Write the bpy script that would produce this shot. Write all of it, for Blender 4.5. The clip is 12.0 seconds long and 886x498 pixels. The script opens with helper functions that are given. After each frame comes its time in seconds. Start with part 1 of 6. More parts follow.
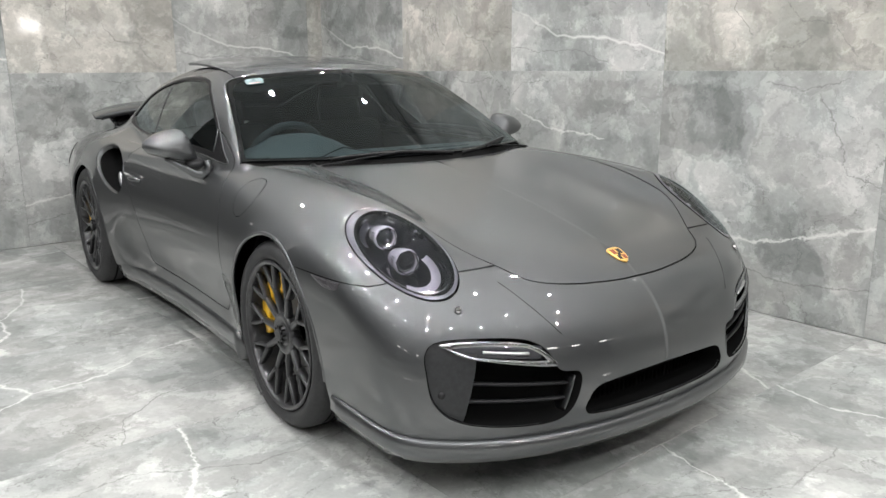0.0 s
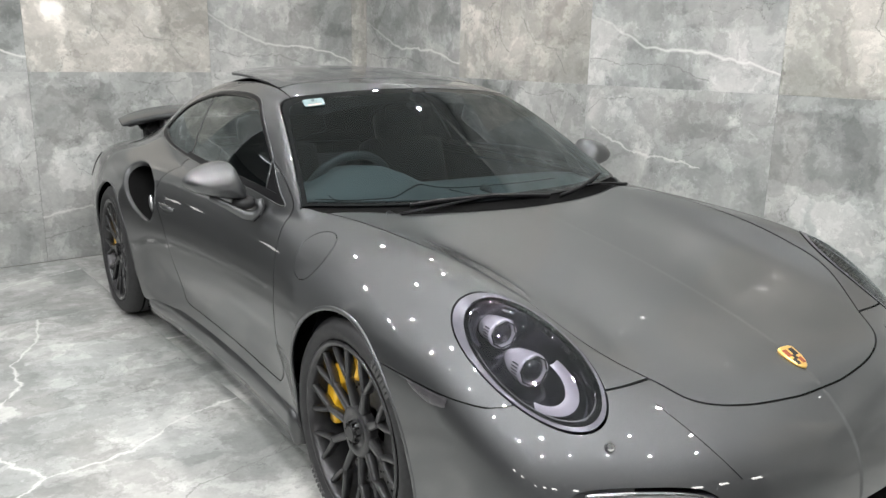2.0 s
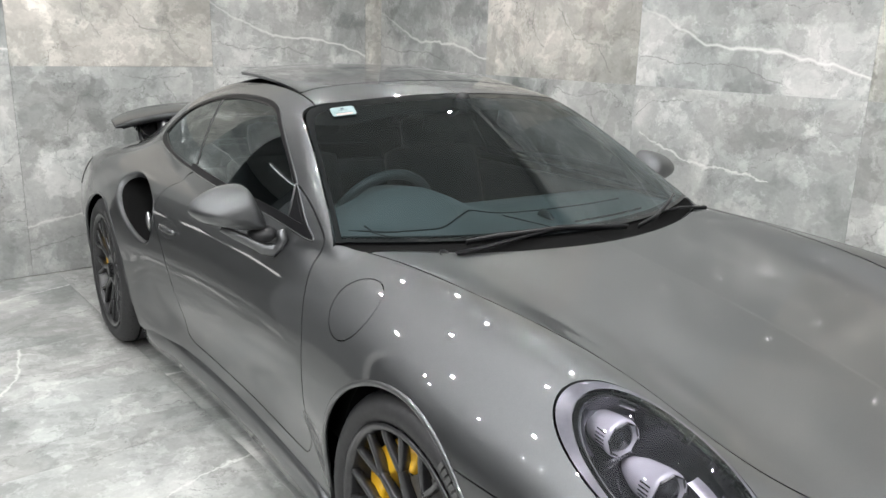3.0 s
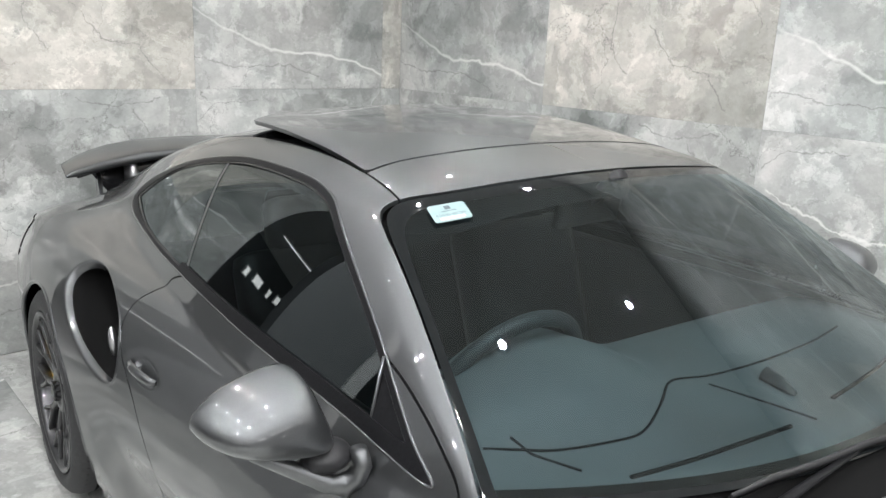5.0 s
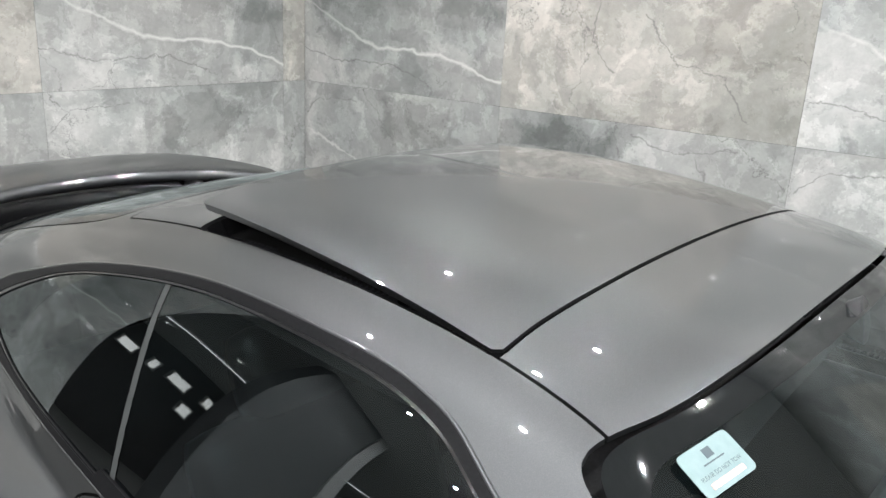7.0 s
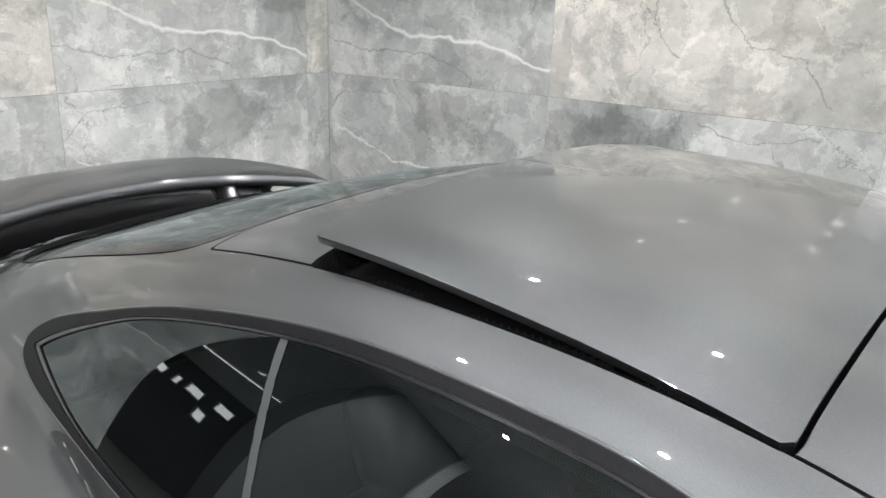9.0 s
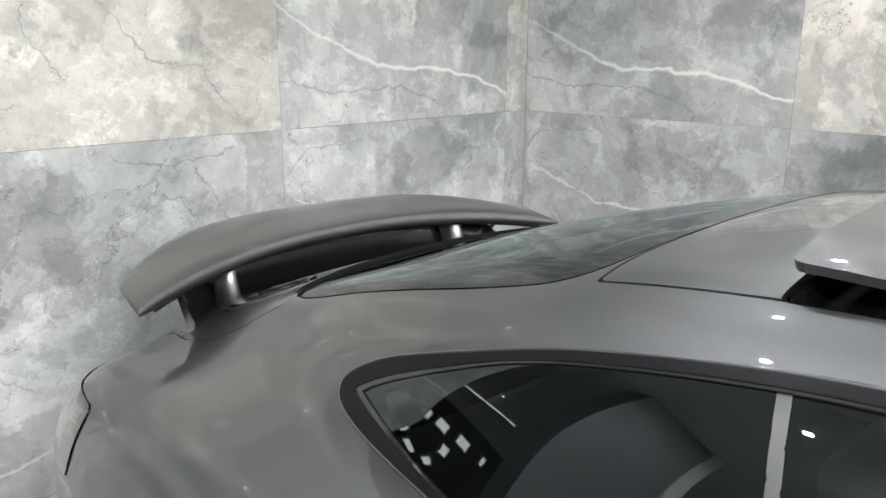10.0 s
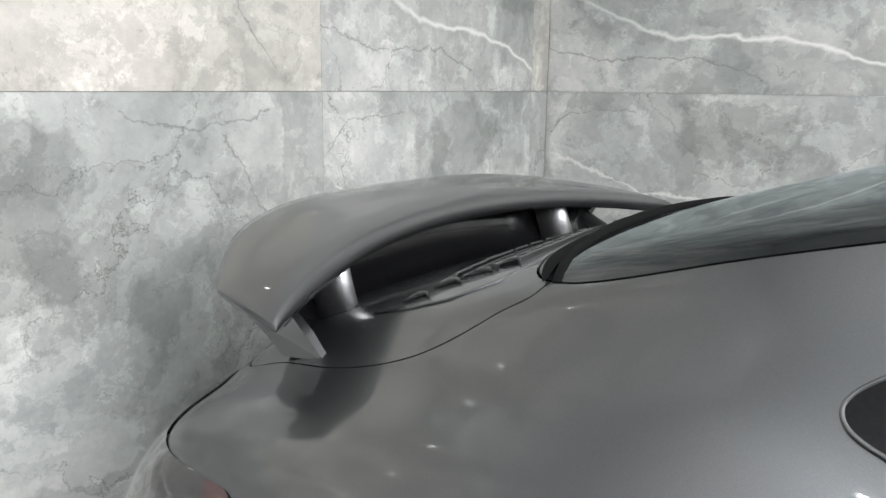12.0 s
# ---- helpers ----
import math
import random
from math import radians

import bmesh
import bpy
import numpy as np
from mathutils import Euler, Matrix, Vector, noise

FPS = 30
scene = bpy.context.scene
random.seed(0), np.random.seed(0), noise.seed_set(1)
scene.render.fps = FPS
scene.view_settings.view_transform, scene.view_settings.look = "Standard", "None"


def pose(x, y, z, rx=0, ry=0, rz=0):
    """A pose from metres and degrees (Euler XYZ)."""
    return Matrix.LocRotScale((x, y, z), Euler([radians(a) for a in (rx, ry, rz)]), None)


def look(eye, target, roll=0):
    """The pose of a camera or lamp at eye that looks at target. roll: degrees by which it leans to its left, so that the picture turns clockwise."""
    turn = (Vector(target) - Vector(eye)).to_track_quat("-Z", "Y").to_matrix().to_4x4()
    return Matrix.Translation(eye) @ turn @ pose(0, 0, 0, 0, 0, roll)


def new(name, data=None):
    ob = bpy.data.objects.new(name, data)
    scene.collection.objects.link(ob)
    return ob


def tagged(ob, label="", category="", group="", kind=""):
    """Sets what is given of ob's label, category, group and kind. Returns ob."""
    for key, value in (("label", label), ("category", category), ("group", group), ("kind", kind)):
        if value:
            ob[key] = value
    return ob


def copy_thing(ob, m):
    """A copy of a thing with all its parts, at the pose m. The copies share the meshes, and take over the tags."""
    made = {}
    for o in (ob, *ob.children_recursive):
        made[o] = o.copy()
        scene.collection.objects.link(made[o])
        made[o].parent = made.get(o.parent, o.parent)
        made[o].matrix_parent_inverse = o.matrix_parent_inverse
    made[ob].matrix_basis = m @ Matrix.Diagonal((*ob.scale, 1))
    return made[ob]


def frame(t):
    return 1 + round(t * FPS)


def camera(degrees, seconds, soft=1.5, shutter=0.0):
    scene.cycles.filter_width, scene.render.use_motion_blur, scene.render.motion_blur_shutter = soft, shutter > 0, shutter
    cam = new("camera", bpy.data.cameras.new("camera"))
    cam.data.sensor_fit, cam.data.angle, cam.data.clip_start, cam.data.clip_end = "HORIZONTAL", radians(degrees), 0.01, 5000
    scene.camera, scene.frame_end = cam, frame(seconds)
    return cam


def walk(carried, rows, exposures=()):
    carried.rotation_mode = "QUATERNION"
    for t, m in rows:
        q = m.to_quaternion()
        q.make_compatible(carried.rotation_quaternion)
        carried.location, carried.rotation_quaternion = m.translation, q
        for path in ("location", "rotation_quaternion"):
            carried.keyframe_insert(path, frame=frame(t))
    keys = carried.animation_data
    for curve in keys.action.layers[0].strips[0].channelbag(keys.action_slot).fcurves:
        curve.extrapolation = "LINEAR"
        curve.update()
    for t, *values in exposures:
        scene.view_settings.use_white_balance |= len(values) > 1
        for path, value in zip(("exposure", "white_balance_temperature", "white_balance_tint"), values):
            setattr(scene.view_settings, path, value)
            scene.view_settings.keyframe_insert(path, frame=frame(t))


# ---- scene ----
cam = camera(59.48, 12.0)
PATH = [
    (0, (2.429, -1.908, 1.246), (0.853, -0.763, 0.792), -0.29),
    (0.5, (2.336, -1.949, 1.261), (0.753, -0.812, 0.814), 0.25),
    (1, (2.200, -1.915, 1.288), (0.608, -0.792, 0.838), 0.65),
    (1.5, (2.022, -1.808, 1.351), (0.426, -0.694, 0.893), 1.01),
    (2, (1.780, -1.797, 1.380), (0.190, -0.685, 0.894), 1.14),
    (2.5, (1.518, -1.778, 1.421), (-0.063, -0.665, 0.910), 1.41),
    (2.7, (1.424, -1.737, 1.413), (-0.154, -0.621, 0.901), 1.49),
    (4.3, (0.512, -1.459, 1.472), (-1.045, -0.317, 0.951), 1.88),
    (4.5, (0.410, -1.413, 1.489), (-1.139, -0.258, 0.972), 2.06),
    (5, (0.142, -1.376, 1.501), (-1.384, -0.187, 0.992), 2.56),
    (5.5, (-0.118, -1.345, 1.531), (-1.593, -0.091, 1.031), 2.22),
    (6, (-0.356, -1.217, 1.548), (-1.781, 0.092, 1.041), 2.80),
    (6.5, (-0.593, -1.171, 1.565), (-1.933, 0.213, 1.029), 3.36),
    (6.8, (-0.731, -1.178, 1.589), (-1.997, 0.265, 1.025), 3.18),
    (7, (-0.777, -1.161, 1.598), (-2.016, 0.295, 1.012), 3.12),
    (7.2, (-0.819, -1.123, 1.604), (-2.028, 0.351, 0.999), 3.07),
    (8.8, (-1.037, -1.104, 1.599), (-2.178, 0.408, 0.961), 3.19),
    (9, (-1.109, -1.142, 1.589), (-2.316, 0.327, 0.968), 1.87),
    (9.5, (-1.323, -1.277, 1.553), (-2.676, 0.080, 0.983), 0.33),
    (10, (-1.539, -1.287, 1.492), (-2.972, 0.017, 0.994), 0.33),
    (10.2, (-1.630, -1.310, 1.472), (-3.067, -0.002, 0.997), 0.21),
    (10.5, (-1.774, -1.333, 1.400), (-3.199, 0.002, 0.965), 0.27),
    (11, (-2.043, -1.427, 1.329), (-3.410, -0.020, 0.936), 0.21),
    (11.5, (-2.241, -1.400, 1.267), (-3.523, 0.086, 0.882), 0.27),
    (12, (-2.409, -1.349, 1.245), (-3.574, 0.224, 0.832), 0.65),
]
walk(cam, [(t, look(eye, target, roll)) for t, eye, target, roll in PATH],
     exposures=((0.0, -0.40, 6570, 10), (2.5, -0.25, 6550, 10), (5.0, 0.07, 6470, 10), (7.0, 0.01, 6480, 10), (9.5, 0.16, 6460, 10), (12.0, 0.18, 6410, 10)))

# ---- light ----
world = bpy.data.worlds.new("hall_air")
scene.world = world
world.use_nodes = True
world.node_tree.nodes["Background"].inputs[0].default_value = (0.8, 0.83, 0.85, 1)
world.node_tree.nodes["Background"].inputs[1].default_value = 0.03
CEILING_Z = 2.85
SPOT_POWER = 11.0      # watts of each ceiling spotlight
SPOT_X = [-2.82 + 1.045 * k for k in range(7)]
SPOT_Y = [1.06 - 1.055 * k for k in range(5)]


def disc_light(name, x, y, z, size, watts, tilt_x=0.0, tilt_y=0.0):
    data = bpy.data.lights.new(name, "AREA")
    data.shape, data.size, data.energy = "DISK", size, watts
    data.color = (0.985, 0.99, 1.0)
    ob = new(name, data)
    ob.matrix_world = pose(x, y, z, tilt_y, tilt_x, 0)
    return ob


# the rows next to the marble are turned to the wall, the outer rows to the car
TURN_X = {5: 10.0, 6: 20.0}
TURN_Y = {4: 24.0}
GAIN_X = {0: 0.9, 1: 0.9, 2: 1.15, 3: 1.3, 4: 1.25, 5: 1.3, 6: 1.2}
GAIN_Y = {2: 1.3, 3: 1.25, 4: 1.4}
for i, sx in enumerate(SPOT_X):
    for j, sy in enumerate(SPOT_Y):
        disc_light("spot_light", sx, sy, CEILING_Z - 0.03, 0.042, SPOT_POWER * GAIN_X.get(i, 1.0) * GAIN_Y.get(j, 1.0), TURN_X.get(i, 0.0), TURN_Y.get(j, 0.0))

# ---- materials ----


def material(name, base=(0.5, 0.5, 0.5), rough=0.5, metal=0.0, coat=0.0, coat_rough=0.03, transmission=0.0, ior=1.5, emission=None, strength=0.0):
    m = bpy.data.materials.new(name)
    m.use_nodes = True
    b = m.node_tree.nodes["Principled BSDF"]
    b.inputs["Base Color"].default_value = (*base, 1)
    b.inputs["Roughness"].default_value = rough
    b.inputs["Metallic"].default_value = metal
    b.inputs["Coat Weight"].default_value = coat
    b.inputs["Coat Roughness"].default_value = coat_rough
    b.inputs["Transmission Weight"].default_value = transmission
    b.inputs["IOR"].default_value = ior
    if emission:
        b.inputs["Emission Color"].default_value = (*emission, 1)
        b.inputs["Emission Strength"].default_value = strength
    return m


class Nodes:
    """Short hand for adding linked nodes to a material."""

    def __init__(self, m):
        self.t = m.node_tree
        self.b = self.t.nodes["Principled BSDF"]

    def add(self, kind, links=(), **values):
        n = self.t.nodes.new("ShaderNode" + kind)
        for key, value in values.items():
            setattr(n, key, value)
        for slot, source in links:
            if isinstance(source, bpy.types.NodeSocket):
                self.t.links.new(source, n.inputs[slot])
            else:
                n.inputs[slot].default_value = source
        return n

    def put(self, slot, socket):
        self.t.links.new(socket, self.b.inputs[slot])

    def ramp(self, fac, stops):
        n = self.add("ValToRGB", [(0, fac)])
        e = n.color_ramp.elements
        while len(e) < len(stops):
            e.new(0.5)
        for el, (p, c) in zip(e, stops):
            el.position, el.color = p, (*c, 1) if len(c) == 3 else c
        return n.outputs[0]


def grained(m, scale, lo, hi, bump=0.0, detail=4.0, rough=None, bump_scale=None):
    """Noise between two base colours with a fine relief."""
    n = Nodes(m)
    co = n.add("TexCoord").outputs["Object"]
    tex = n.add("TexNoise", [("Vector", co), ("Scale", scale), ("Detail", detail), ("Roughness", 0.6)])
    n.put("Base Color", n.ramp(tex.outputs[0], [(0.3, lo), (0.7, hi)]))
    if rough:
        r = n.add("MapRange", [(0, tex.outputs[0]), (3, rough[0]), (4, rough[1])])
        n.put("Roughness", r.outputs[0])
    if bump:
        fine = n.add("TexNoise", [("Vector", co), ("Scale", bump_scale or scale * 6), ("Detail", 3.0)])
        bp = n.add("Bump", [("Strength", 1.0), ("Distance", bump), ("Height", fine.outputs[0])])
        n.put("Normal", bp.outputs[0])
    return m


def make_paint():
    m = material("metallic_grey_paint", (0.09, 0.09, 0.088), rough=0.46, metal=1.0, coat=1.0, coat_rough=0.015)
    n = Nodes(m)
    n.b.inputs["Coat IOR"].default_value = 1.7
    co = n.add("TexCoord").outputs["Object"]
    flake = n.add("TexVoronoi", [("Vector", co), ("Scale", 1100.0)])
    tone = n.add("MapRange", [(0, flake.outputs["Distance"]), (3, 0.85), (4, 1.15)])
    soft = n.add("TexNoise", [("Vector", co), ("Scale", 1.6), ("Detail", 3.0)])
    tone2 = n.add("MapRange", [(0, soft.outputs[0]), (3, 0.94), (4, 1.06)])
    mul = n.add("Math", [(0, tone.outputs[0]), (1, tone2.outputs[0])], operation="MULTIPLY")
    mix = n.add("Mix", data_type="RGBA", blend_type="MULTIPLY")
    mix.inputs[0].default_value = 1.0
    mix.inputs["A"].default_value = (0.098, 0.101, 0.1045, 1)
    n.t.links.new(mul.outputs[0], mix.inputs["B"])
    n.put("Base Color", mix.outputs["Result"])
    return m


def make_tile(name, vein=None, tone=(0.9, 1.1), warm=False, patches=(), cracks=(), streaks=()):
    """Polished grey marble-look porcelain: cloudy flakes, fine dark cracks. vein: heights of a white vein along the tile; patches: ragged blocks
    (x, y, half width, half height, tone); cracks and streaks: dark and white broken lines through (x, y) points, in metres on the tile."""
    m = material(name, (0.5, 0.5, 0.48), rough=0.12)
    n = Nodes(m)
    co = n.add("TexCoord").outputs["Object"]
    rnd = n.add("ObjectInfo").outputs["Random"]
    shift = n.add("CombineXYZ", [(0, rnd), (1, rnd), (2, rnd)])
    shift2 = n.add("VectorMath", [(0, shift.outputs[0]), (1, (37.0, 91.0, 53.0))], operation="MULTIPLY")
    p = n.add("VectorMath", [(0, co), (1, shift2.outputs[0])], operation="ADD").outputs[0]
    warp = n.add("TexNoise", [("Vector", p), ("Scale", 2.4), ("Detail", 7.0), ("Roughness", 0.66)])
    wv = n.add("VectorMath", [(0, warp.outputs["Color"]), (1, (0.42, 0.42, 0.42))], operation="MULTIPLY")
    pw = n.add("VectorMath", [(0, p), (1, wv.outputs[0])], operation="ADD").outputs[0]
    stretch = n.add("VectorMath", [(0, pw), (1, (1.0, 0.72, 1.0))], operation="MULTIPLY").outputs[0]

    def times(a, b):
        return n.add("Math", [(0, a), (1, b)], operation="MULTIPLY").outputs[0]

    def over(under, fac, colour):
        mix = n.add("Mix", [(0, fac)], data_type="RGBA")
        n.t.links.new(under, mix.inputs["A"])
        mix.inputs["B"].default_value = (*colour, 1)
        return mix.outputs["Result"]

    def jagged(scale, size):
        """The place on the tile, shaken sideways by noise, for ragged outlines."""
        tex = n.add("TexNoise", [("Vector", p), ("Scale", scale), ("Detail", 8.0), ("Roughness", 0.68)])
        mid = n.add("VectorMath", [(0, tex.outputs["Color"]), (1, (0.5, 0.5, 0.5))], operation="SUBTRACT")
        sc = n.add("VectorMath", [(0, mid.outputs[0]), (1, (size, size, 0.0))], operation="MULTIPLY")
        flat = n.add("VectorMath", [(0, co), (1, (1.0, 1.0, 0.0))], operation="MULTIPLY")
        return n.add("VectorMath", [(0, flat.outputs[0]), (1, sc.outputs[0])], operation="ADD").outputs[0]

    def line_distance(place, lines):
        nearest = None
        for line in lines:
            for (ax, ay), (bx, by) in zip(line, line[1:]):
                ex, ey = bx - ax, by - ay
                ll = ex * ex + ey * ey
                rel = n.add("VectorMath", [(0, place), (1, (ax, ay, 0.0))], operation="SUBTRACT").outputs[0]
                dot = n.add("VectorMath", [(0, rel), (1, (ex / ll, ey / ll, 0.0))], operation="DOT_PRODUCT").outputs["Value"]
                h = n.add("Math", [(0, dot), (1, 0.0)], operation="ADD", use_clamp=True).outputs[0]
                foot = n.add("VectorMath", [(0, (ex, ey, 0.0)), ("Scale", h)], operation="SCALE").outputs[0]
                d = n.add("VectorMath", [(0, rel), (1, foot)], operation="DISTANCE").outputs["Value"]
                nearest = d if nearest is None else n.add("Math", [(0, nearest), (1, d)], operation="MINIMUM").outputs[0]
        return nearest

    cloud = n.add("TexNoise", [("Vector", stretch), ("Scale", 2.1), ("Detail", 10.0), ("Roughness", 0.58)])
    blot = n.add("TexVoronoi", [("Vector", pw), ("Scale", 3.1), ("Randomness", 1.0)], feature="SMOOTH_F1")
    blot.inputs["Smoothness"].default_value = 0.12
    blot_v = n.add("SeparateColor", [(0, blot.outputs["Color"])]).outputs[0]
    tot = n.add("Math", [(0, cloud.outputs[0]), (1, times(blot_v, 0.17))], operation="ADD")
    base = n.ramp(tot.outputs[0], [(0.36, (0.265, 0.278, 0.268)), (0.52, (0.365, 0.376, 0.364)), (0.64, (0.445, 0.449, 0.432)), (0.78, (0.545, 0.540, 0.520))])
    gain = n.add("MapRange", [(0, rnd), (3, tone[0]), (4, tone[1])]).outputs[0]
    gr = n.add("TexNoise", [("Vector", p), ("Scale", 42.0), ("Detail", 5.0), ("Roughness", 0.75)])
    gain = times(gain, n.add("MapRange", [(0, gr.outputs[0]), (1, 0.3), (2, 0.7), (3, 0.92), (4, 1.07)]).outputs[0])
    mot = n.add("TexNoise", [("Vector", pw), ("Scale", 9.0), ("Detail", 4.0), ("Roughness", 0.6)])
    gain = times(gain, n.add("MapRange", [(0, mot.outputs[0]), (1, 0.32), (2, 0.68), (3, 0.90), (4, 1.10)]).outputs[0])
    # plaster-like flakes with crisp, ragged edges, at two sizes
    fl1 = n.add("TexNoise", [("Vector", pw), ("Scale", 3.4), ("Detail", 9.0), ("Roughness", 0.62)])
    gain = times(gain, n.add("MapRange", [(0, fl1.outputs[0]), (1, 0.487), (2, 0.51), (3, 0.885), (4, 1.055)]).outputs[0])
    fl2 = n.add("TexNoise", [("Vector", stretch), ("Scale", 7.5), ("Detail", 8.0), ("Roughness", 0.68)])
    gain = times(gain, n.add("MapRange", [(0, fl2.outputs[0]), (1, 0.54), (2, 0.558), (3, 0.98), (4, 1.16)]).outputs[0])
    if patches:
        q = jagged(4.5, 0.34)
        for cx, cy, rx, ry, g in patches:
            off = n.add("VectorMath", [(0, q), (1, (cx, cy, 0.0))], operation="SUBTRACT").outputs[0]
            off = n.add("VectorMath", [(0, off)], operation="ABSOLUTE").outputs[0]
            off = n.add("VectorMath", [(0, off), (1, (1 / rx, 1 / ry, 0.0))], operation="MULTIPLY").outputs[0]
            xyz = n.add("SeparateXYZ", [(0, off)])
            d = n.add("Math", [(0, xyz.outputs[0]), (1, xyz.outputs[1])], operation="MAXIMUM").outputs[0]
            gain = times(gain, n.add("MapRange", [(0, d), (1, 0.93), (2, 1.02), (3, g), (4, 1.0)]).outputs[0])
    mx = n.add("Mix", data_type="RGBA", blend_type="MULTIPLY")
    mx.inputs[0].default_value = 1.0
    n.t.links.new(base, mx.inputs["A"])
    n.t.links.new(gain, mx.inputs["B"])
    last = mx.outputs["Result"]
    if warm:
        mw = n.add("Mix", data_type="RGBA", blend_type="MULTIPLY")
        mw.inputs[0].default_value = 1.0
        n.t.links.new(last, mw.inputs["A"])
        mw.inputs["B"].default_value = (1.045, 0.995, 0.945, 1)
        last = mw.outputs["Result"]
    # small ragged dark flakes
    sp = n.add("TexNoise", [("Vector", pw), ("Scale", 17.0), ("Detail", 7.0), ("Roughness", 0.7)])
    last = over(last, n.add("MapRange", [(0, sp.outputs[0]), (1, 0.62), (2, 0.66), (3, 0.0), (4, 0.45)]).outputs[0], (0.19, 0.20, 0.195))
    # thin dark cracks along warped cell borders, at two sizes
    gate = n.add("TexNoise", [("Vector", p), ("Scale", 2.2), ("Detail", 3.0)])
    for scale, width, lo, dark in ((1.9, 0.0055, 0.48, 0.8), (5.2, 0.008, 0.54, 0.6)):
        cr = n.add("TexVoronoi", [("Vector", pw), ("Scale", scale)], feature="DISTANCE_TO_EDGE")
        crm = n.add("MapRange", [(0, cr.outputs["Distance"]), (1, 0.0), (2, width), (3, dark), (4, 0.0)]).outputs[0]
        gm = n.add("MapRange", [(0, gate.outputs[0]), (1, lo), (2, lo + 0.08), (3, 0.0), (4, 0.9)]).outputs[0]
        last = over(last, times(crm, gm), (0.12, 0.12, 0.115))
    fine = jagged(11.0, 0.085) if cracks or streaks else None
    if cracks:
        thick = n.add("MapRange", [(0, mot.outputs[0]), (1, 0.35), (2, 0.65), (3, 0.0015), (4, 0.0058)]).outputs[0]
        d = line_distance(fine, cracks)
        last = over(last, n.add("MapRange", [(0, d), (1, 0.0), (2, thick), (3, 0.72), (4, 0.0)]).outputs[0], (0.15, 0.15, 0.145))
    if streaks:
        thick = n.add("MapRange", [(0, mot.outputs[0]), (1, 0.35), (2, 0.65), (3, 0.003), (4, 0.015)]).outputs[0]
        d = line_distance(fine, streaks)
        last = over(last, n.add("MapRange", [(0, d), (1, 0.0), (2, thick), (3, 0.78), (4, 0.0)]).outputs[0], (0.67, 0.665, 0.64))
    if vein:
        sep = n.add("SeparateXYZ", [(0, co)])
        along = n.add("MapRange", [(0, sep.outputs[0]), (1, 0.0), (2, 1.187)])
        fc = n.add("FloatCurve", [("Value", along.outputs[0])])
        pts = fc.mapping.curves[0].points
        pts[0].location, pts[1].location = (0.0, vein[0][1]), (1.0, vein[-1][1])
        for x, h in vein[1:-1]:
            pts.new(x, h)
        fc.mapping.update()
        wob = n.add("TexNoise", [("Vector", p), ("Scale", 9.0), ("Detail", 5.0)])
        wb = n.add("MapRange", [(0, wob.outputs[0]), (3, -0.034), (4, 0.034)])
        up = n.add("Math", [(0, sep.outputs[1]), (1, wb.outputs[0])], operation="ADD")
        gap = n.add("Math", [(0, up.outputs[0]), (1, fc.outputs[0])], operation="SUBTRACT")
        ab = n.add("Math", [(0, gap.outputs[0])], operation="ABSOLUTE")
        line = n.add("MapRange", [(0, ab.outputs[0]), (1, 0.0), (2, 0.0105), (3, 0.85), (4, 0.0)]).outputs[0]
        bright = n.add("MapRange", [(0, along.outputs[0]), (1, 0.0), (2, 0.55), (3, 0.35), (4, 1.0)]).outputs[0]
        last = over(last, times(line, bright), (0.68, 0.675, 0.65))
    n.put("Base Color", last)
    rr = n.add("MapRange", [(0, cloud.outputs[0]), (3, 0.015), (4, 0.055)])
    n.put("Roughness", rr.outputs[0])
    bp = n.add("Bump", [("Strength", 0.3), ("Distance", 0.00005), ("Height", warp.outputs[0])])
    n.put("Normal", bp.outputs[0])
    return m


PAINT = make_paint()
WALL_TILE = make_tile("grey_marble_wall_tile", tone=(0.80, 0.96))
FLOOR_TILE = make_tile("grey_marble_floor_tile", tone=(0.74, 0.86), patches=[(0.3, 0.85, 0.3, 0.2, 1.18), (0.85, 0.35, 0.25, 0.25, 0.84)],
                       streaks=[[(0.30, 1.187), (0.36, 0.92), (0.50, 0.70), (0.52, 0.42), (0.68, 0.20), (0.66, 0.0)], [(0.52, 0.42), (0.25, 0.30), (0.0, 0.36)]], cracks=[[(0.80, 1.187), (0.86, 0.80), (1.0, 0.62), (1.187, 0.55)]])
FLOOR_TILE_B = make_tile("pale_grey_marble_floor_tile", tone=(0.76, 0.88), patches=[(0.75, 0.8, 0.3, 0.22, 1.2), (0.3, 0.3, 0.26, 0.2, 0.85), (0.9, 0.2, 0.2, 0.15, 1.12)],
                         streaks=[[(0.0, 0.75), (0.32, 0.68), (0.60, 0.52), (0.85, 0.50), (1.187, 0.30)]], cracks=[[(0.12, 0.0), (0.25, 0.28), (0.22, 0.50), (0.42, 0.85), (0.40, 1.187)]])
VEIN_TILE = make_tile("veined_grey_marble_tile", vein=[(0.0, 0.40), (0.17, 0.305), (0.36, 0.215), (0.65, 0.188), (1.0, 0.090)], tone=(0.80, 0.87),
                      patches=[(0.90, 0.62, 0.30, 0.34, 0.80), (0.24, 0.10, 0.26, 0.11, 1.14), (0.52, 0.55, 0.12, 0.2, 0.88), (0.95, 0.05, 0.2, 0.05, 1.1), (0.2, 0.75, 0.2, 0.25, 1.08)], cracks=[[(0.0, 0.16), (0.22, 0.12), (0.55, 0.13), (0.80, 0.05)]])
